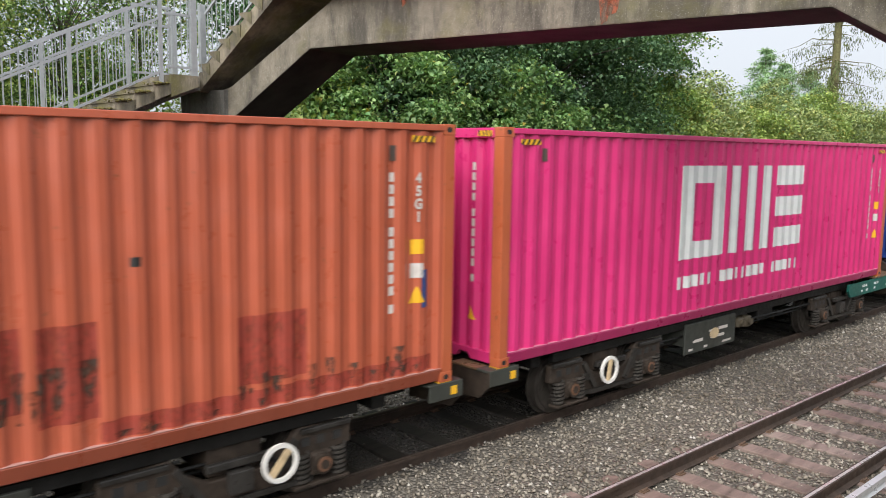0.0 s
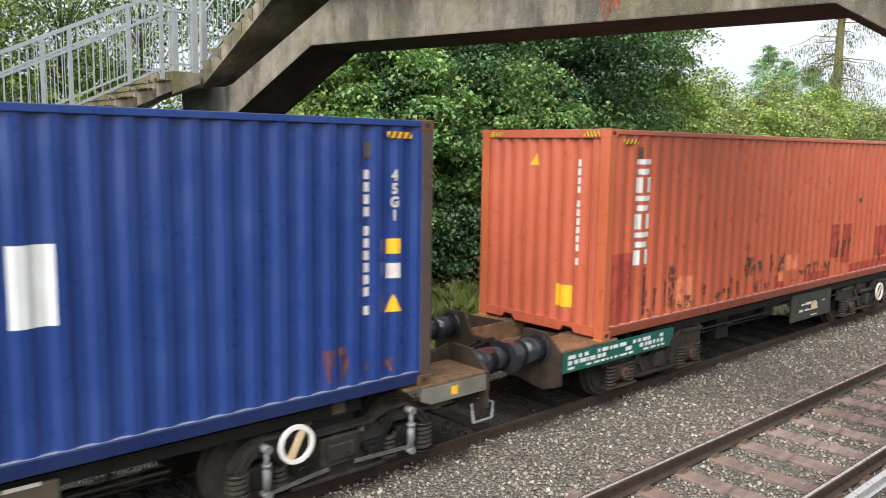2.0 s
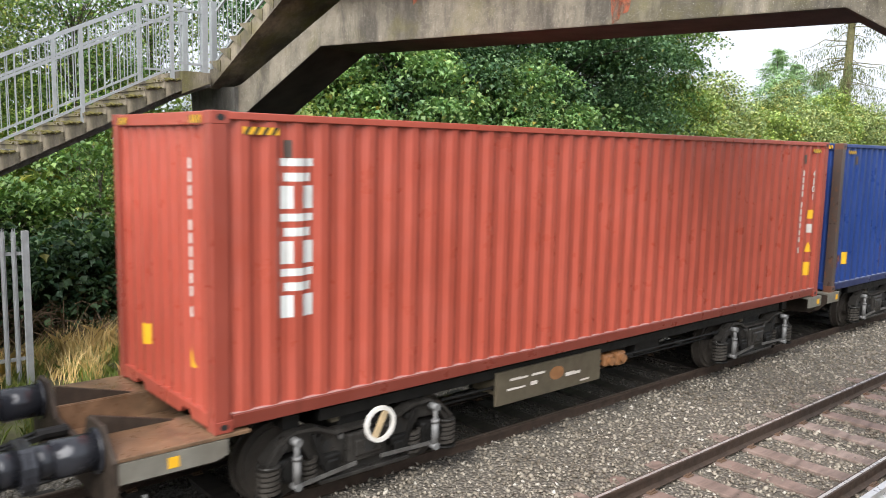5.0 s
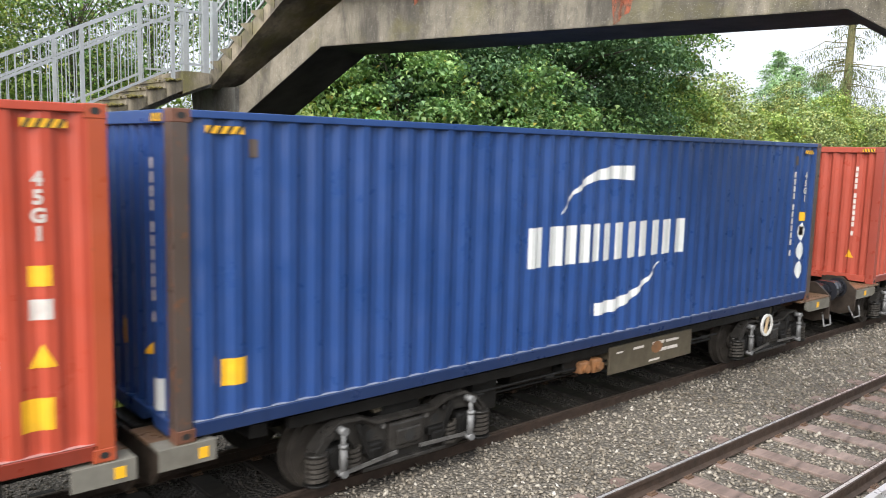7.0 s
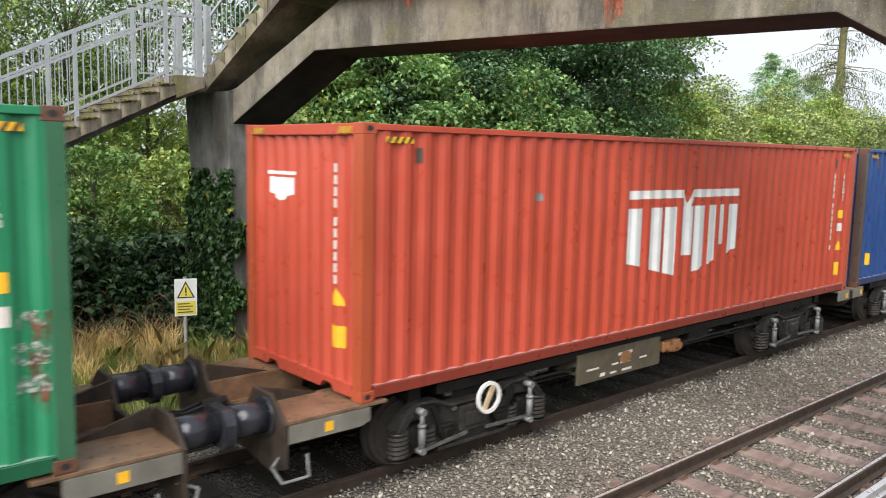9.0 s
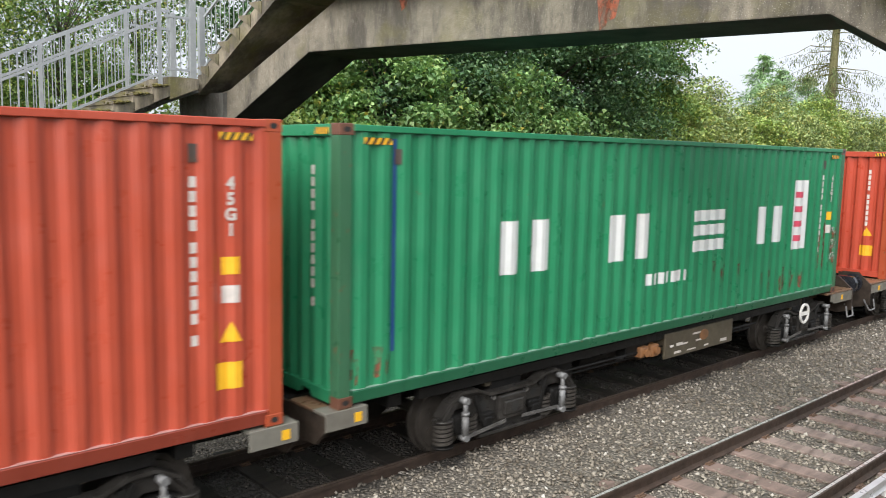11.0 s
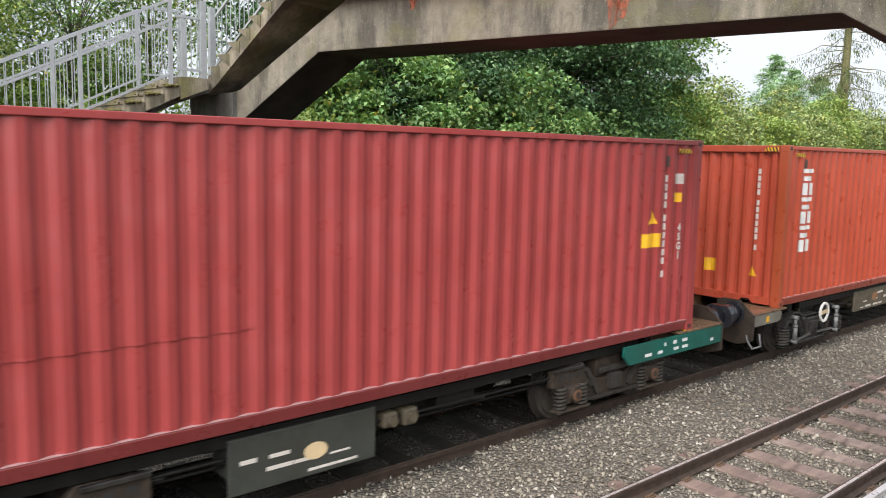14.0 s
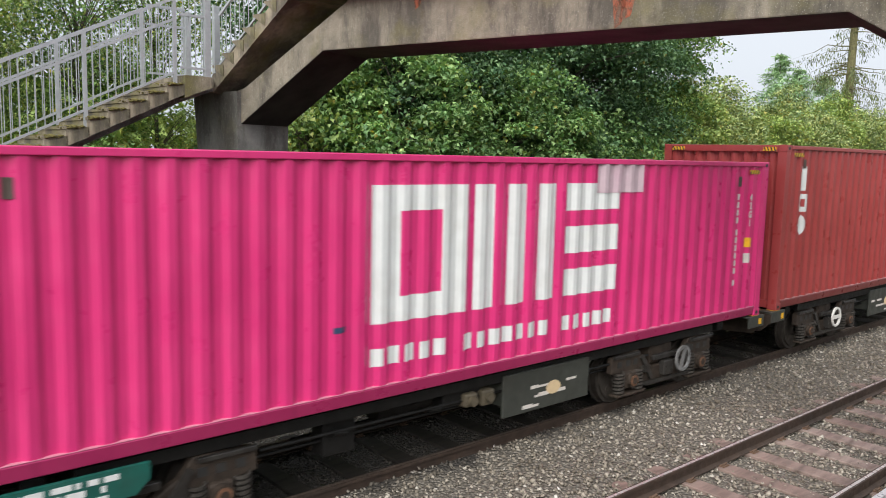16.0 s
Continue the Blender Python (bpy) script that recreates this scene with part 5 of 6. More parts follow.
    # headstock with buffers
    h0, h1 = sorted((o_end, o_end + e * 0.045))
    hp = [(-1.24, 0.62), (-1.24, 1.06), (-0.95, 1.30), (-0.62, 1.30), (-0.42, 1.00), (0.42, 1.00), (0.62, 1.30), (0.95, 1.30), (1.24, 1.06), (1.24, 0.62), (0.95, 0.52), (0.45, 0.60), (-0.45, 0.60), (-0.95, 0.52)]
    part("headstock", prism(bmesh.new(), hp, lambda a, v, d: (d, a, v), h0, h1), MAT["brown_grime"], w, "grimy steel headstock plate")
    for s in (-1, 1):
        y, z = s * 0.87, 1.07
        q = o_end + e * 0.045
        bm = bmesh.new()
        bar(bm, (q, y, z), (q + e * 0.38, y, z), 0.165, 40)
        bar(bm, (q + e * 0.34, y, z), (q + e * (reach - 0.05), y, z), 0.15, 40)
        bar(bm, (q, y, z), (q + e * 0.03, y, z), 0.20, 40)
        bf = part("buffer", bm, MAT["buffer"], w, "black greased buffer", smooth="round")
        bm = prism(bmesh.new(), [(0.25 * math.cos(i * math.pi / 12) * 1.05, max(-0.19, min(0.19, 0.25 * math.sin(i * math.pi / 12)))) for i in range(24)], lambda a, v, d: (d, y + a, z + v), *sorted((q + e * (reach - 0.05), q + e * reach)))
        part("buffer_head", bm, MAT["buffer"], bf)
        part("bracket", prism(bmesh.new(), [(0, 1.06), (0, 1.28), (-0.75, 1.085), (-0.75, 1.06)], lambda a, v, d: (o_end + e * a, d, v), s * 0.52, s * 0.56), MAT["brown_grime"], w, "sloping gusset plate")
    bm = bmesh.new()
    q = o_end + e * 0.04
    bar(bm, (q, 0, 1.0), (q + e * 0.28, 0, 1.0), 0.06, 10)
    beam(bm, (q + e * 0.25, -0.06, 1.0), (q + e * 0.60, -0.04, 0.92), 0.05, 0.05)
    beam(bm, (q + e * 0.25, 0.06, 1.0), (q + e * 0.60, 0.04, 0.92), 0.05, 0.05)
    part("coupling", bm, MAT["grime"], w, "screw coupling")
    bm = bmesh.new()
    pts = [(q, -0.35, 0.86), (q + e * 0.18, -0.34, 0.70), (q + e * 0.45, -0.32, 0.66), (q + e * 0.62, -0.30, 0.72)]
    for a, b_ in zip(pts, pts[1:]):
        bar(bm, a, b_, 0.022, 8)
    part("brake_hose", bm, MAT["black"], w, "black brake hose")
    bm = bmesh.new()
    st = [(o_end, -1.10, 0.72), (o_end + e * 0.16, -1.20, 0.66), (o_end + e * 0.08, -1.26, 0.50), (o_end - e * 0.22, -1.26, 0.50), (o_end - e * 0.22, -1.22, 0.72)]
    for a, b_ in zip(st, st[1:]):
        bar(bm, a, b_, 0.016, 8)
    None if green else part("shunter_step", bm, MAT["damper"], w, "bent steel step bar")
    # inner end corner brackets
    for s in (-1, 1):
        a0, a1 = sorted((i_end, i_end + e * (0.50 if green else 0.52)))
        bx = boxes((a0, a1, s * 1.235 - 0.03 * s, s * 1.235, 0.885, 1.075), (a0, a1, s * 1.0, s * 1.235, 1.05, 1.082), bevel=0.006)
        br = part("corner_bracket", bx, MAT["box_grey"] if green else MAT["wagon_grey"], w, "steel corner bracket under the box")
        part("end_plate", prism(bmesh.new(), [(s * 0.30, 1.045), (s * 1.228, 1.045), (s * 1.228, 0.90), (s * 1.05, 0.72), (s * 0.30, 0.66)], lambda a, v, d: (d, a, v), *sorted((i_end - e * 0.003, i_end + e * 0.035))), MAT["brown_grime"], w, "grimy brown end plate")
        part("rust_edge", boxes((*sorted((i_end, i_end + e * 0.20)), *sorted((s * 0.55, s * 1.0)), 1.05, 1.08), bevel=0.005), MAT["deck_rust"], w, "rusty upper edge of the end plate")
        if s < 0:
            bm = bmesh.new()
            lx = i_end + e * (0.40 if e > 0 else 0.14)
            box(bm, lx - 0.045, lx + 0.045, -1.240, -1.2355, 0.93, 1.03)
            part("label_plate", bm, MAT["yellow"], br, "small yellow plate")
        for k in (-1, 1):
            pd = part("twistlock_pad", boxes((k * (hx - 0.09) - 0.09, k * (hx - 0.09) + 0.09, s * 1.13 - 0.08, s * 1.13 + 0.08, 1.06, 1.088)), MAT["yellow"] if green else MAT["deck_rust"], w)
    # draw bar between the halves
    part("draw_bar", boxes(*[(min(i_end, i_end - e * 0.35), max(i_end, i_end - e * 0.35), -0.12, 0.12, 0.82, 0.98)], bevel=0.02), MAT["grime"], w, "short bar between the two halves")
    for i, a in enumerate(bogies):
        dd = 0
        if disc_at is not None and disc_at[0] == i:
            dd = disc_at[1]
        bogie(w, a - MID, kind, dd, disc_tilt, dull)
    # equipment chest facing the camera side, and one behind
    c0, c1 = chest[0] - MID, chest[1] - MID
    for s in (-1, 1):
        ch = part("equipment_chest", boxes((c0, c1, s * 1.09 - 0.04 * s, s * 1.09, chest_z, 1.0), (c0 + 0.05, c1 - 0.05, s * 0.62, s * 1.05, chest_z + 0.12, 1.0), bevel=0.012), MAT["box_grey"] if green else MAT["box_khaki"], w, "dusty flat equipment panel with faded writing")
        if s < 0:
            bm = bmesh.new()
            r = random.Random(int(u * 7) + 5)
            for k in range(9):
                x = r.uniform(c0 + 0.1, c1 - 0.4)
                z = r.choice((chest_z + 0.05, chest_z + 0.17, chest_z + 0.29))
                box(bm, x, x + r.uniform(0.1, 0.3), -1.0935, -1.0895, z, z + r.uniform(0.02, 0.05))
            part("writing_bars", bm, MAT["serial"], ch, "faded bars of writing")
            bm = bmesh.new()
            xm = (c0 + c1) / 2 + 0.1
            prism(bm, [(xm + 0.14 * math.cos(i * math.pi / 8), chest_z + 0.25 + 0.09 * math.sin(i * math.pi / 8)) for i in range(16)], lambda a, v, d: (a, d, v), -1.094, -1.0895)
            part("emblem", bm, MAT["orange_box"] if not green else MAT["disc_tan"], ch, "faded orange round emblem")
    # air tanks, valves, pipes
    bm = bmesh.new()
    tx = c1 + 0.25 if c1 < 0.9 else c0 - 1.6
    bar(bm, (tx, -0.55, 0.78), (tx + 1.1, -0.55, 0.78), 0.16, 18)
    part("air_tank", bm, MAT["grime"], w, "black air tank", "round")
    vx = c1 + 0.12 if c1 < 0.9 else c0 - 0.62
    for k in range(2):
        bm = boxes((vx + 0.28 * k, vx + 0.28 * k + 0.20, -1.08, -0.86, 0.71 - 0.03 * k, 0.88), bevel=0.03)
        bar(bm, (vx + 0.28 * k + 0.10, -1.13, 0.79), (vx + 0.28 * k + 0.10, -1.07, 0.79), 0.06, 12)
        part("valve", bm, MAT["box_khaki"] if green else MAT["orange_box"], w, "tan brake valve block" if green else "rusty orange brake valve block")
    part("brake_cylinder", boxes((tx + 0.7, tx + 1.3, -1.0, -0.8, 0.74, 0.95), bevel=0.02), MAT["grime"], w)
    part("brake_hanger", boxes((tx - 0.9, tx - 0.5, -0.95, -0.7, 0.52, 0.95), bevel=0.02), MAT["grime"], w)
    bm = bmesh.new()
    for z, y in ((0.80, -1.0), (0.70, -0.9), (0.86, -0.72)):
        bar(bm, (-3.2, y, z), (3.2, y, z - 0.02), 0.018, 8)
    part("brake_pipe", bm, MAT["grime"], w)
    bm = bmesh.new()
    for x in (-2.4, -1.1, 0.3, 1.6, 2.7):
        beam(bm, (x, -1.0, 1.0), (x + 0.12, -0.5, 0.66), 0.03, 0.06)
        bar(bm, (x + 0.05, -0.98, 0.78), (x + 0.22, -0.98, 0.76), 0.035, 8)
    part("pipe_bracket", bm, MAT["grime"], w)
    return w


LEFTS = [22.2, 6.74, -6.22, -21.53, -34.33, -49.50, -62.20, -77.17, -90.00, -105.0, -117.78]
WAGONS = [
    underframe(22.2, -1, "grey", (1.75, 10.12), (3.7, 5.75)),
    underframe(6.74, 1, "green", (2.45, 10.4), (4.4, 6.0), (0, -0.26), 80, 0.50),
    underframe(-6.22, -1, "green", (1.55, 9.6), (6.05, 7.8), (1, 0.34), 50, 0.48),
    underframe(-21.53, 1, "grey", (2.68, 11.05), (6.0, 8.35), (1, -0.60), 62, 0.69),
    underframe(-34.33, -1, "grey", (1.75, 10.12), (3.7, 5.75), (0, 0.07), 62),
    underframe(-49.50, 1, "grey", (2.65, 11.02), (6.3, 8.4), (1, -0.50), 75, 0.60),
    underframe(-62.20, -1, "grey", (1.76, 10.11), (3.72, 5.70), (0, 0.09), 62),
    underframe(-77.17, 1, "grey", (2.72, 11.05), (6.2, 8.3), (1, -0.30), 0, 0.60),
    underframe(-90.00, -1, "grey", (1.70, 10.13), (3.70, 5.70), (0, 0.16), 4),
    underframe(-105.0, 1, "green", (2.50, 10.4), (4.5, 6.2), (0, -0.03), 0, 0.44),
    underframe(-117.78, -1, "green", (1.55, 9.65), (6.15, 7.8), (1, 0.20), 70, 0.46, True),
]

# ---- trees, shrubs, grass ----
LEAF = np.array([(0, 0, 0), (0.45, 0.30, 0.10), (0.12, 0.72, 0.05), (0, 1.0, -0.12), (-0.12, 0.72, 0.05), (-0.45, 0.30, 0.10)], float)
NEEDLE = np.array([(0, 0, 0), (0.10, 0.3, 0.02), (0.08, 0.8, 0.0), (0, 1.0, -0.05), (-0.08, 0.8, 0.0), (-0.10, 0.3, 0.02)], float)


def leaves(name, centres, size, material, droop=0.5, shape=LEAF, spread=0.35):
    """One mesh of leaves at the given places, each a folded blade with its own turn."""
    n = len(centres)
    s = rng.uniform(0.6, 1.35, (n, 1, 1)) * size
    V = shape[None] * s
    az = rng.uniform(0, 2 * np.pi, n)
    pitch = -droop + rng.normal(0, spread, n)
    rollv = rng.normal(0, 0.5, n)
    c, d = np.cos(rollv)[:, None], np.sin(rollv)[:, None]
    x, y, z = V[..., 0], V[..., 1], V[..., 2]
    x, z = x * c + z * d, -x * d + z * c
    c, d = np.cos(pitch)[:, None], np.sin(pitch)[:, None]
    y, z = y * c - z * d, y * d + z * c
    c, d = np.cos(az)[:, None], np.sin(az)[:, None]
    x, y = x * c - y * d, x * d + y * c
    V = np.stack([x, y, z], -1) + centres[:, None]
    tri = np.array([(0, 1, 2, 3), (0, 3, 4, 5)])
    F = (tri[None] + 6 * np.arange(n)[:, None, None]).reshape(-1, 4)
    return fast_mesh(name, V.reshape(-1, 3), F, material)


def clumped(centre, radii, clumps, per, r, hollow=0.35, flat=0.55):
    """Places of leaves in clumps spread through the outer part of an uneven crown."""
    d = rng.normal(size=(clumps, 3))
    d /= np.linalg.norm(d, axis=1)[:, None]
    rad = (hollow + (1 - hollow) * rng.random(clumps) ** 0.35) * (1 + 0.22 * np.array([noise.noise(Vector(q) * 2.1 + Vector(centre)) for q in d]))
    c = np.array(centre) + d * rad[:, None] * np.array(radii)
    k = np.clip(rng.normal(0, 1, (clumps, per, 3)), -1.7, 1.7) * np.array((r, r, r * flat * 0.6)) * rng.uniform(0.6, 1.3, (clumps, 1, 1))
    # leaves hang from the clump's top like a shelf
    k[..., 2] -= 0.35 * (k[..., 0] ** 2 + k[..., 1] ** 2) / max(r, 0.01) * 0.6
    return (c[:, None] + k).reshape(-1, 3), c


def tree(x, y, z, height, crown_z, radii, material, label, clumps=420, per=70, r=0.5, size=0.16, trunk=0.28, category="tree", name="tree", hollow=0.35, bark=None, group=""):
    t = thing(name, label, category, group, at=(x, y, z))
    P, C = clumped((0, 0, crown_z), radii, clumps, per, r, hollow)
    keep = P[:, 2] > 0.05
    bm = bmesh.new()
    lean = Vector((rng.normal(0, 0.2), rng.normal(0, 0.2), 0))
    prev = Vector((0, 0, -0.3))
    n = 6
    spine = []
    for i in range(n):
        f = (i + 1) / n
        q = Vector((0, 0, height * 0.85 * f)) + lean * f * height * 0.15
        bar(bm, prev, q, trunk * (1 - 0.14 * i), 9, trunk * (1 - 0.14 * (i + 1)))
        spine.append(q)
        prev = q
    part("trunk", bm, bark or MAT["bark"], t, smooth=True)
    bm = bmesh.new()
    for i in range(0, len(C), max(1, len(C) // 46)):
        end = Vector(C[i])
        base = min(spine, key=lambda q: abs(q.z - end.z * 0.75))
        midp = (base + end) / 2 + Vector((0, 0, 0.12 * (end - base).length))
        bar(bm, base, midp, trunk * 0.22, 5, trunk * 0.13)
        bar(bm, midp, end, trunk * 0.13, 5, trunk * 0.03)
    part("branchwork", bm, bark or MAT["bark"], t)
    part("crown", leaves("crown", P[keep], size, material), None, t)
    return t


def conifer(x, y, z, height, radius, material, label, layers=26, size=0.35, trunk=0.22):
    t = thing("conifer", label, "tree", "conifers beyond the hedge", at=(x, y, z))
    part("trunk", bar(bmesh.new(), (0, 0, -0.3), (0, 0, height * 0.97), trunk, 9, 0.03), MAT["bark"], t)
    P = []
    for i in range(layers):
        f = i / layers
        zz = height * (0.08 + 0.92 * f)
        R = radius * (1 - f) ** 0.8 + 0.1
        for k in range(int(9 - 4 * f)):
            a, L = rng.uniform(0, 6.28), R * rng.uniform(0.65, 1.15)
            m = int(120 * (1 - 0.6 * f))
            s = rng.random(m) ** 0.7
            q = np.stack([np.cos(a) * L * s, np.sin(a) * L * s, zz - 0.25 * L * s + 0.12 * L * s ** 2], -1)
            P.append(q + rng.normal(0, 0.16, (m, 3)) * np.array((1, 1, 0.6)) * (0.5 + L * 0.4))
    part("crown", leaves("crown", np.concatenate(P), size, material, 0.3, NEEDLE), None, t)
    return t


def larch(x, y, z, height):
    t = thing("larch", "tall larch with bare mossy trunk and drooping thin branches", "tree", at=(x, y, z))
    part("trunk", bar(bmesh.new(), (0, 0, -0.3), (0.2, 0, height), 0.42, 12, 0.2), MAT["bark_larch"], t)
    bm = bmesh.new()
    P = []
    for i in range(80):
        zz = height * rng.uniform(0.18, 0.98)
        a, L = rng.uniform(0, 6.28), rng.uniform(1.5, 5.0)
        prev = Vector((0, 0, zz))
        for k in range(1, 6):
            f = k / 5
            q = Vector((math.cos(a) * L * f, math.sin(a) * L * f, zz - 0.5 * L * f * f * 0.5 + rng.normal(0, 0.08)))
            bar(bm, prev, q, 0.05 * (1.1 - f), 4)
            for j in range(int(38 * f)):
                w = np.array(prev.lerp(q, rng.random()))
                P.append(w + np.array((rng.normal(0, 0.12), rng.normal(0, 0.12), -abs(rng.normal(0, 0.5)))))
            prev = q
    tagged(part("branchwork", bm, MAT["bark_larch"], t), kind="stuff")
    part("crown", leaves("crown", np.array(P), 0.24, MAT["leaf_larch"], 1.2, NEEDLE), None, t)
    return t


def build_plants():
    # the dark broadleaf trees behind the train
    tree(15.2, 12.6, 0.2, 12, 6.6, (4.6, 4.2, 6.0), MAT["leaf_dark"], "large dark green broadleaf tree with layered leaves", 230, 560, 0.62, 0.125, 0.32)
    tree(21.8, 12.8, 0.2, 12, 6.8, (5.2, 4.6, 6.2), MAT["leaf_dark"], "large dark green broadleaf tree with dense crown", 270, 560, 0.65, 0.125, 0.34)
    tree(28.0, 13.4, 0.2, 11, 6.9, (3.0, 3.4, 5.6), MAT["leaf_mid"], "olive green broadleaf tree with a ragged edge", 170, 520, 0.58, 0.125, 0.3)
    tree(13.4, 9.6, 0.2, 7.0, 3.9, (2.7, 1.8, 3.3), MAT["leaf_fresh"], "fresh green sycamore in front of darker trees", 130, 300, 0.42, 0.14, 0.16)
    tree(18.0, 9.4, 0.2, 6.5, 3.6, (2.8, 1.7, 2.9), MAT["leaf_fresh"], "fresh green sycamore at the edge of the trees", 130, 300, 0.42, 0.14, 0.16)
    tree(10.9, 10.2, 0.2, 6.5, 3.4, (2.0, 1.6, 2.4), MAT["leaf_light"], "yellow-green maple beside the footbridge", 200, 60, 0.36, 0.14, 0.12)
    tree(23.5, 9.8, 0.2, 5.5, 2.9, (2.6, 1.6, 2.3), MAT["leaf_fresh"], "green shrub tree by the line", 220, 60, 0.42, 0.16, 0.12)
    # lighter hedge further on
    for i, (x, y, h, m) in enumerate(((28.5, 11.5, 5.2, "leaf_light"), (31.5, 12.5, 6.3, "leaf_light"), (35.0, 13.0, 5.2, "leaf_hedge"), (38.5, 14.5, 6.9, "leaf_hedge"), (42.5, 14.0, 5.6, "leaf_light"), (46.5, 15.0, 7.0, "leaf_hedge"), (50.5, 15.0, 5.9, "leaf_hedge"), (55, 16, 7.2, "leaf_light"), (60, 16.5, 6.4, "leaf_hedge"), (66, 17, 7.2, "leaf_hedge"), (74, 18, 7, "leaf_hedge"))):
        tree(x, y, 0.3, h + 0.5, h * 0.58, (2.2 + 0.06 * i, 1.9, h * 0.53), MAT[m], "yellow-green hedgerow tree beyond the line", 150, 130, 0.50, 0.15, 0.12, group="hedgerow trees")
    conifer(59.5, 22, 0.5, 11.6, 5.0, MAT["leaf_conifer"], "pale green conifer with a pointed top")
    conifer(64.5, 22.8, 0.5, 11.0, 5.4, MAT["leaf_conifer"], "pale green conifer with a pointed top")
    conifer(71.0, 23.5, 0.5, 11.0, 5.2, MAT["leaf_conifer"], "pale green conifer with a pointed top")
    conifer(54.0, 27, 0.5, 9.4, 2.0, MAT["leaf_conifer"], "pale green conifer with a pointed top")
    larch(67.2, 20.0, 0.5, 22)
    # airy trees behind the stairs
    for x, y, h, m in ((3.2, 15.5, 10, "leaf_light"), (7.2, 16.5, 11, "leaf_mid"), (0.0, 14.0, 10, "leaf_mid"), (10.0, 18.0, 11, "leaf_light"), (5.0, 20.0, 12, "leaf_mid")):
        tree(x, y, 0.4, h, h * 0.62, (2.6, 2.2, h * 0.42), MAT[m], "airy tree with small leaves and gaps of sky", 250, 80, 0.46, 0.09, 0.10, hollow=0.2, group="airy trees behind the stairs")
    # undergrowth behind the verge
    for x, y, h, m in ((3.6, 9.0, 3.0, "leaf_mid"), (5.4, 9.4, 3.8, "leaf_mid"), (7.2, 10.0, 3.6, "leaf_light"), (9.0, 9.2, 3.2, "leaf_mid"), (4.6, 8.0, 2.1, "leaf_shade"), (6.2, 8.2, 1.9, "leaf_shade"), (8.2, 7.9, 1.6, "leaf_shade"), (2.4, 8.2, 2.8, "leaf_shade"), (10.3, 8.4, 2.0, "leaf_shade"), (12.2, 8.4, 2.0, "leaf_dark"), (14.5, 8.2, 2.2, "leaf_dark"), (16.6, 8.3, 2.2, "leaf_dark")):
        tree(x, y, 0.05, h, h * 0.52, (1.25, 1.0, h * 0.5), MAT[m], "dense green shrub behind the verge", 110, 70, 0.26, 0.15 if m == "leaf_shade" else 0.105, 0.05, "shrub", "shrub", group="shrubs behind the verge")
    # far wood that closes the view
    n = 42000
    x = rng.uniform(-45, 130, n)
    z = rng.random(n) ** 1.2 * (5.5 + 1.6 * np.sin(x * 0.21) + 1.2 * np.sin(x * 0.53 + 1))
    y = 30 + rng.uniform(-2, 2, n) + np.abs(x - 20) * 0.05
    tagged(part("far_wood", leaves("far_wood", np.stack([x, y, z], -1), 0.75, MAT["leaf_light"]), None), "distant belt of pale green trees", "woodland", kind="stuff")
    # unseen leaf belt added behind the camera to block low sky light
    n = 30000
    x = rng.uniform(-60, 90, n)
    z = 2.0 + rng.random(n) * (4.5 + 1.5 * np.sin(x * 0.3))
    tagged(part("wood_behind", leaves("wood_behind", np.stack([x, -30 + rng.uniform(-1.5, 1.5, n), z], -1), 0.85, MAT["leaf_mid"]), None), "unseen belt of leaves added to block low sky light", "woodland", kind="stuff")
    # bramble and dead stems under the shrubs
    n = 16000
    x, y = rng.uniform(-2, 20, n), rng.uniform(6.9, 9.5, n)
    z = rng.random(n) ** 1.5 * 1.15 * (0.7 + 0.5 * np.sin(x * 1.7 + 0.8))
    tagged(part("brambles", leaves("brambles", np.stack([x, y, np.maximum(z, 0.03)], -1), 0.15, MAT["bramble"], 0.2), None), "brown and green bramble thicket", "brambles", kind="stuff")
    # dead stems arching out of the thicket
    bm_v, bm_f = [], []
    for i in range(900):
        q = np.array((rng.uniform(0.5, 12.0), rng.uniform(6.3, 8.4), 0.0))
        a, L, h = rng.uniform(0, 6.28), rng.uniform(0.3, 1.1), rng.uniform(0.4, 1.3)
        w = rng.uniform(0.004, 0.009)
        for k in range(6):
            f = k / 5
            c = q + np.array((math.cos(a) * L * f, math.sin(a) * L * f, h * (1.9 * f - 1.2 * f * f)))
            for dx, dz in ((-w, 0), (w, 0), (0, w * 1.6)):
                bm_v.append((c[0] + dx, c[1], c[2] + dz))
            if k:
                o = len(bm_v) - 6
                for j in range(3):
                    bm_f.append((o + j, o + (j + 1) % 3, o + 3 + (j + 1) % 3, o + 3 + j))
    tagged(part("dead_stems", from_arrays("dead_stems", bm_v, bm_f, MAT["stem"]), None), "brown dead bramble stems arching over the verge", "stems", kind="stuff")
    # tufts of tall dry grass and of short green grass on the verge
    for nm, m, tufts, per, y0, y1, h, lab in (("dry_grass", "grass_dry", 800, 40, 4.6, 6.9, 0.52, "tall dry straw-coloured grass on the verge"), ("green_grass", "grass_green", 2200, 34, 2.9, 7.2, 0.30, "short green grass on the verge")):
        tx, ty = rng.uniform(-3, 30, tufts), rng.uniform(y0, y1, tufts)
        if nm == "dry_grass":
            keep = np.array([noise.noise((a * 0.55, b * 0.8, 3)) > -0.15 + max(0, a - 7.0) * 0.2 for a, b in zip(tx, ty)])
            tx, ty = tx[keep], ty[keep]
        tall = rng.uniform(0.3, 1.3, len(tx))
        k = len(tx) * per
        x = np.repeat(tx, per) + rng.normal(0, 0.07, k)
        y = np.repeat(ty, per) + rng.normal(0, 0.07, k)
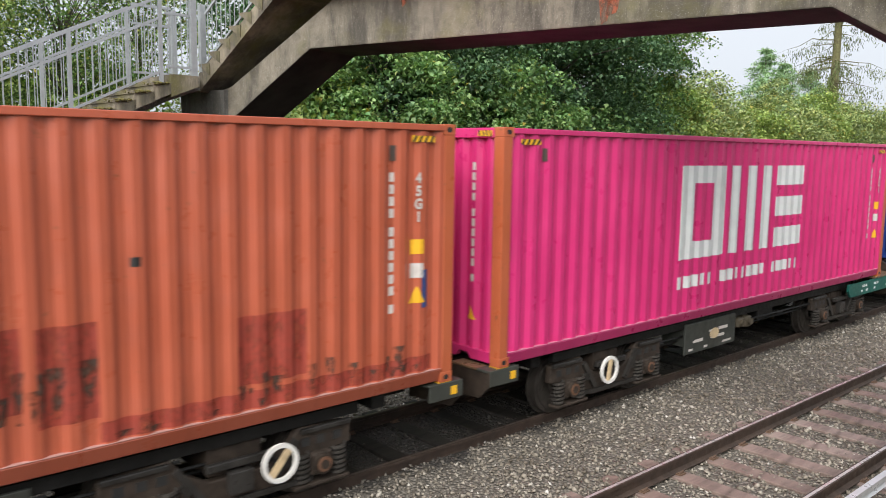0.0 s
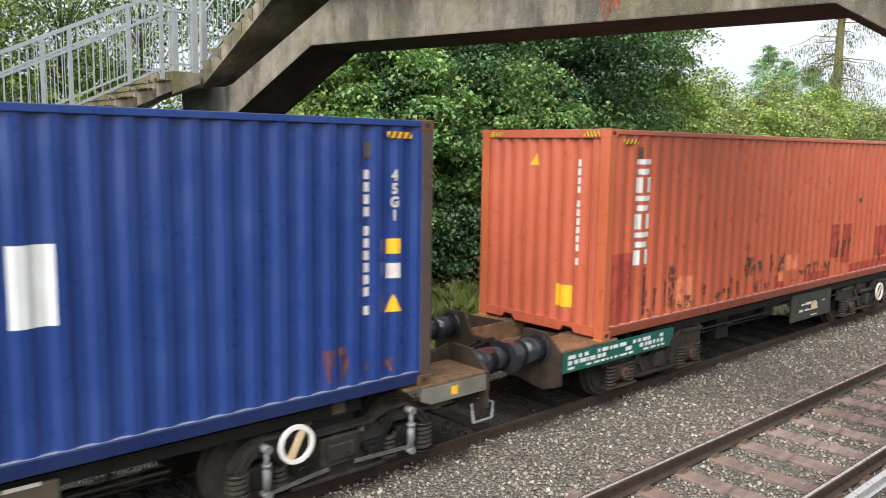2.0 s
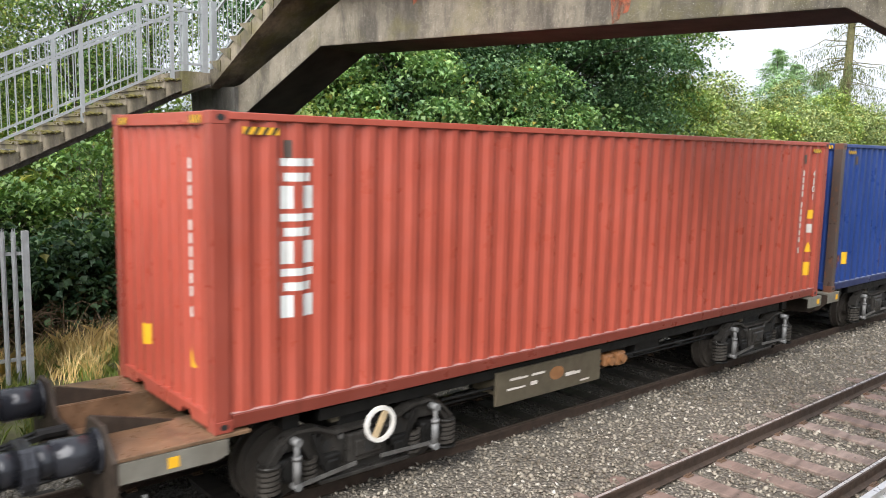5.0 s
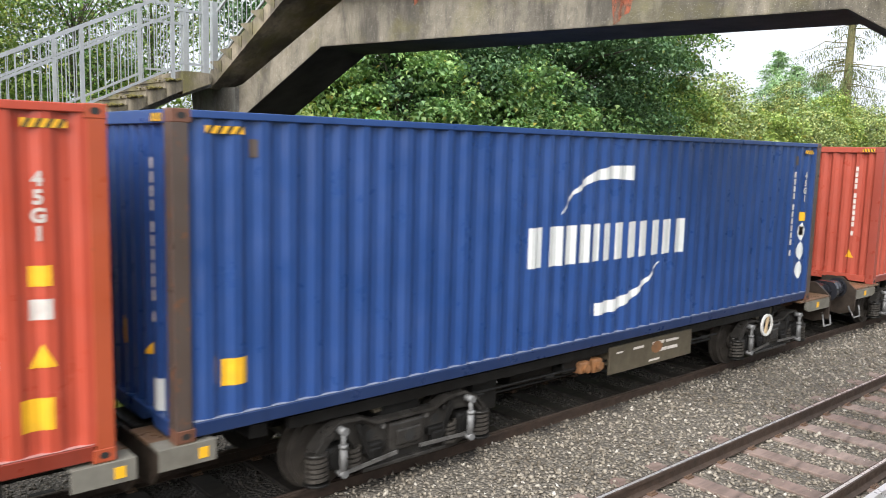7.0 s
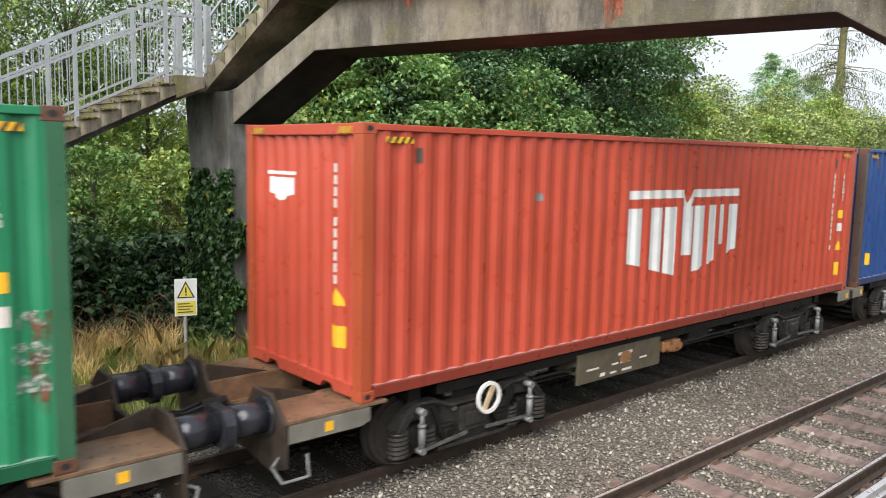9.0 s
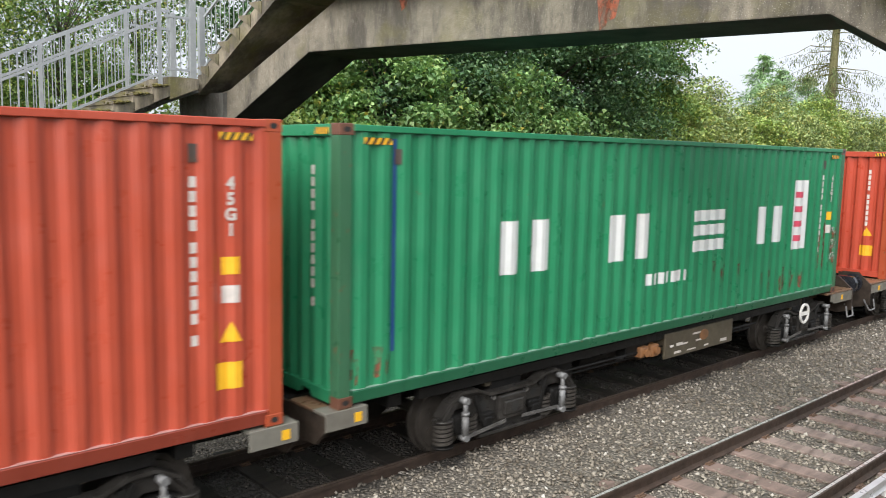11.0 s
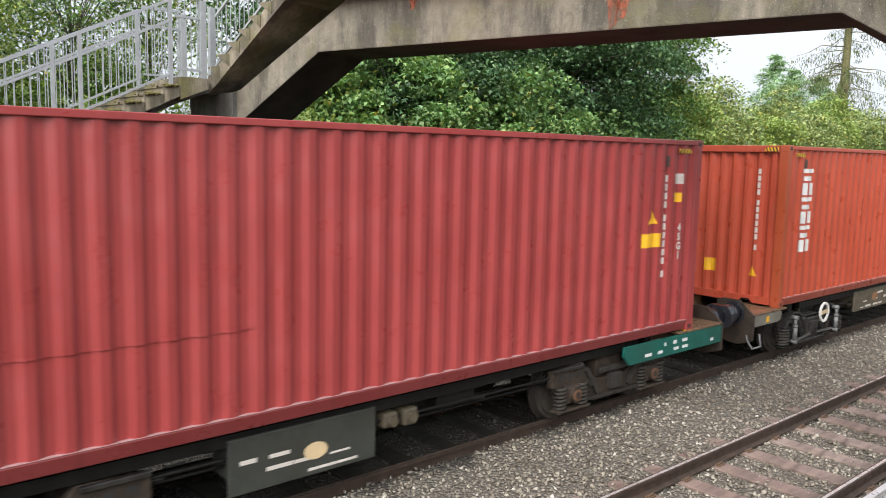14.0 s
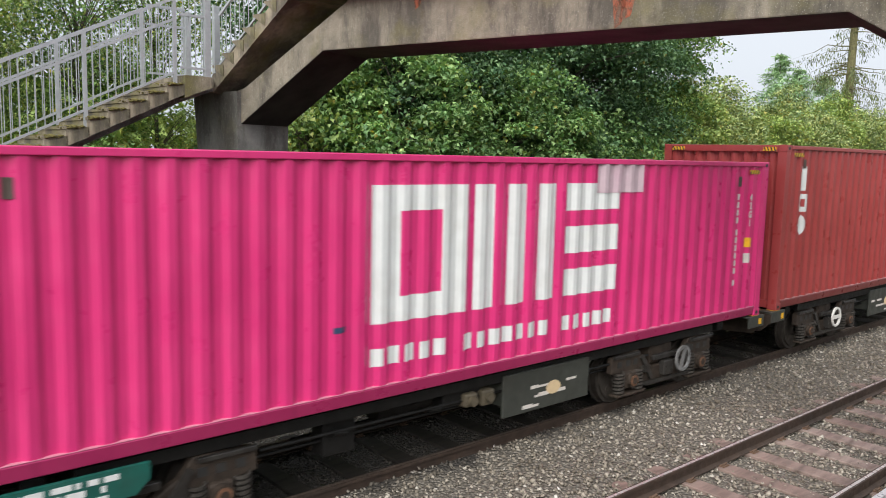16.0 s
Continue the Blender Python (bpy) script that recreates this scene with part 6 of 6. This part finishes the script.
        hh = h * np.repeat(tall, per) * rng.uniform(0.5, 1.2, k)
        a, w = rng.uniform(0, 6.28, k), 0.0035 + 0.004 * rng.random(k)
        lean = (rng.normal(0, 0.33, (k, 2)) + np.repeat(rng.normal(0, 0.18, (len(tx), 2)), per, 0)) * hh[:, None]
        g = np.interp(y, [2.6, 3.6, 4.6, 7.0, 12], [-0.36, -0.22, -0.02, 0.05, 0.3])
        base = np.stack([x, y, g - 0.02], -1)
        side = np.stack([np.cos(a) * w, np.sin(a) * w, 0 * a], -1)
        mid = base + np.stack([lean[:, 0] * 0.35, lean[:, 1] * 0.35, hh * 0.62], -1)
        tip = base + np.stack([lean[:, 0] * 1.2, lean[:, 1] * 1.2, hh], -1)
        V = np.stack([base - side, base + side, mid + side * 0.8, tip, mid - side * 0.8], 1)
        F = np.arange(5 * k).reshape(k, 5)
        tagged(part(nm, fast_mesh(nm, V.reshape(-1, 3), F, MAT[m]), None), lab, "grass", kind="stuff")
    # ivy on the far pier
    P = []
    for i in range(15000):
        u, o = rng.uniform(-3.0, -1.9), rng.uniform(-0.18, 1.1)
        z = 0.05 + 3.3 * rng.random() ** 1.15
        f = rng.random()
        wide = 0.10 + 0.16 * max(0, math.sin(z * 2.0 + 0.4))
        if f < 0.62 or abs(o) > 2:
            if z > 3.15 + 0.3 * math.sin(u * 9):
                continue
            q = on_bridge(u - wide * (f < 0.2), z, -0.06 - abs(rng.normal(0, 0.09)))
        else:
            if z < 0.85 and o < 0.55:
                continue
            if noise.noise((o * 1.6, z * 0.9, 5)) > 0.12 or z > 2.4 + 0.5 * math.sin(o * 9):
                continue
            q = on_bridge(-1.94 + abs(rng.normal(0, 0.07)), z, o)
        P.append(q)
    iv = thing("ivy", "dense dark green ivy climbing the concrete pier", "ivy")
    part("foliage", leaves("foliage", np.array(P), 0.10, MAT["ivy"], 1.0), None, iv)


def build_sign():
    x, y = 5.72, 5.5
    s = thing("warning_sign", "white and yellow trackside warning sign on a grey post", "sign", at=(x, y, 0))
    part("post", bar(bmesh.new(), (0, 0.03, -0.2), (0, 0.03, 1.45), 0.032, 10), MAT["galv_old"], s)
    q = part("panel", boxes((-0.19, 0.19, -0.014, 0.0, 0.76, 1.42), bevel=0.004), MAT["white"], s, "white sign panel")
    q.rotation_euler = (0, 0, radians(-16))
    part("yellow_field", boxes((-0.165, 0.165, -0.018, -0.0145, 0.79, 1.02)), MAT["lemon"], q, "yellow text field")
    bm = bmesh.new()
    prism(bm, [(-0.155, 1.08), (0.155, 1.08), (0.0, 1.38)], lambda u, v, d: (u, d, v), -0.018, -0.0145)
    part("triangle", bm, MAT["black"], q, "black edge of the warning triangle")
    part("triangle_field", prism(bmesh.new(), [(-0.118, 1.10), (0.118, 1.10), (0.0, 1.335)], lambda u, v, d: (u, d, v), -0.021, -0.0185), MAT["lemon"], q, "yellow warning triangle")
    part("exclamation_bar", boxes((-0.012, 0.012, -0.024, -0.0215, 1.17, 1.27), (-0.012, 0.012, -0.024, -0.0215, 1.125, 1.15)), MAT["black"], q)
    part("writing_bars", boxes(*[(-0.14, 0.12 - 0.05 * (i % 2), -0.021, -0.0185, 0.82 + 0.05 * i, 0.84 + 0.05 * i) for i in range(4)]), MAT["box_khaki"], q, "bars of small writing")


def build_fence():
    f = thing("palisade_fence", "weathered galvanised steel palisade fence under the stairs", "fence", at=(0, 5.15, 0))
    part("post", boxes((2.97, 3.07, -0.03, 0.03, -0.3, 2.36), bevel=0.006), MAT["galv_old"], f)
    part("post", boxes((0.30, 0.40, -0.03, 0.03, -0.3, 2.30), bevel=0.006), MAT["galv_old"], f)
    for z in (0.42, 2.02):
        part("rail", boxes((0.3, 3.05, 0.032, 0.07, z - 0.025, z + 0.025)), MAT["galv_old"], f)
    pale = bmesh.new()
    prism(pale, [(-0.035, 0.05), (0.035, 0.05), (0.035, 2.28), (0.02, 2.40), (0.008, 2.33), (0.0, 2.42), (-0.008, 2.33), (-0.02, 2.40), (-0.035, 2.28)], lambda u, v, d: (u, d, v), -0.004, 0.0)
    prism(pale, [(-0.012, 0.05), (0.012, 0.05), (0.012, 2.28), (-0.012, 2.28)], lambda u, v, d: (u, d, v), -0.022, -0.004)
    pale = mesh_of(pale, "pale")
    for i in range(18):
        o = part("pale", pale, MAT["galv_old"], f)
        o.location = (2.87 - 0.148 * i, 0.026, 0)


build_plants()
build_sign()
build_fence()


# ---- what moves: the train rolls by ----
def run(t):
    """How far the train has rolled at t seconds."""
    return float(np.interp(t, [0, 3.5, 6.5, 9.0, 11.5, 16.0], [0, 26.20, 48.47, 66.86, 85.31, 118.43]))


def motions():
    times = [0, 1.0, 2.0, 3.0, 4.0, 5.0, 6.0, 7.0, 8.0, 9.0, 10.0, 11.0, 12.0, 13.0, 14.0, 15.0, 16.0]
    for ob in CARGO + WAGONS:
        m = ob.matrix_basis.copy()
        walk(ob, [(t, Matrix.Translation((run(t), 0, 0)) @ m) for t in times])
    steps = [i / 15 for i in range(241)]
    for ws, x in ROLLING:
        walk(ws, [(t, pose(x, 0, 0, 0, math.degrees(run(t) / 0.42) % 360, 0)) for t in steps])


motions()
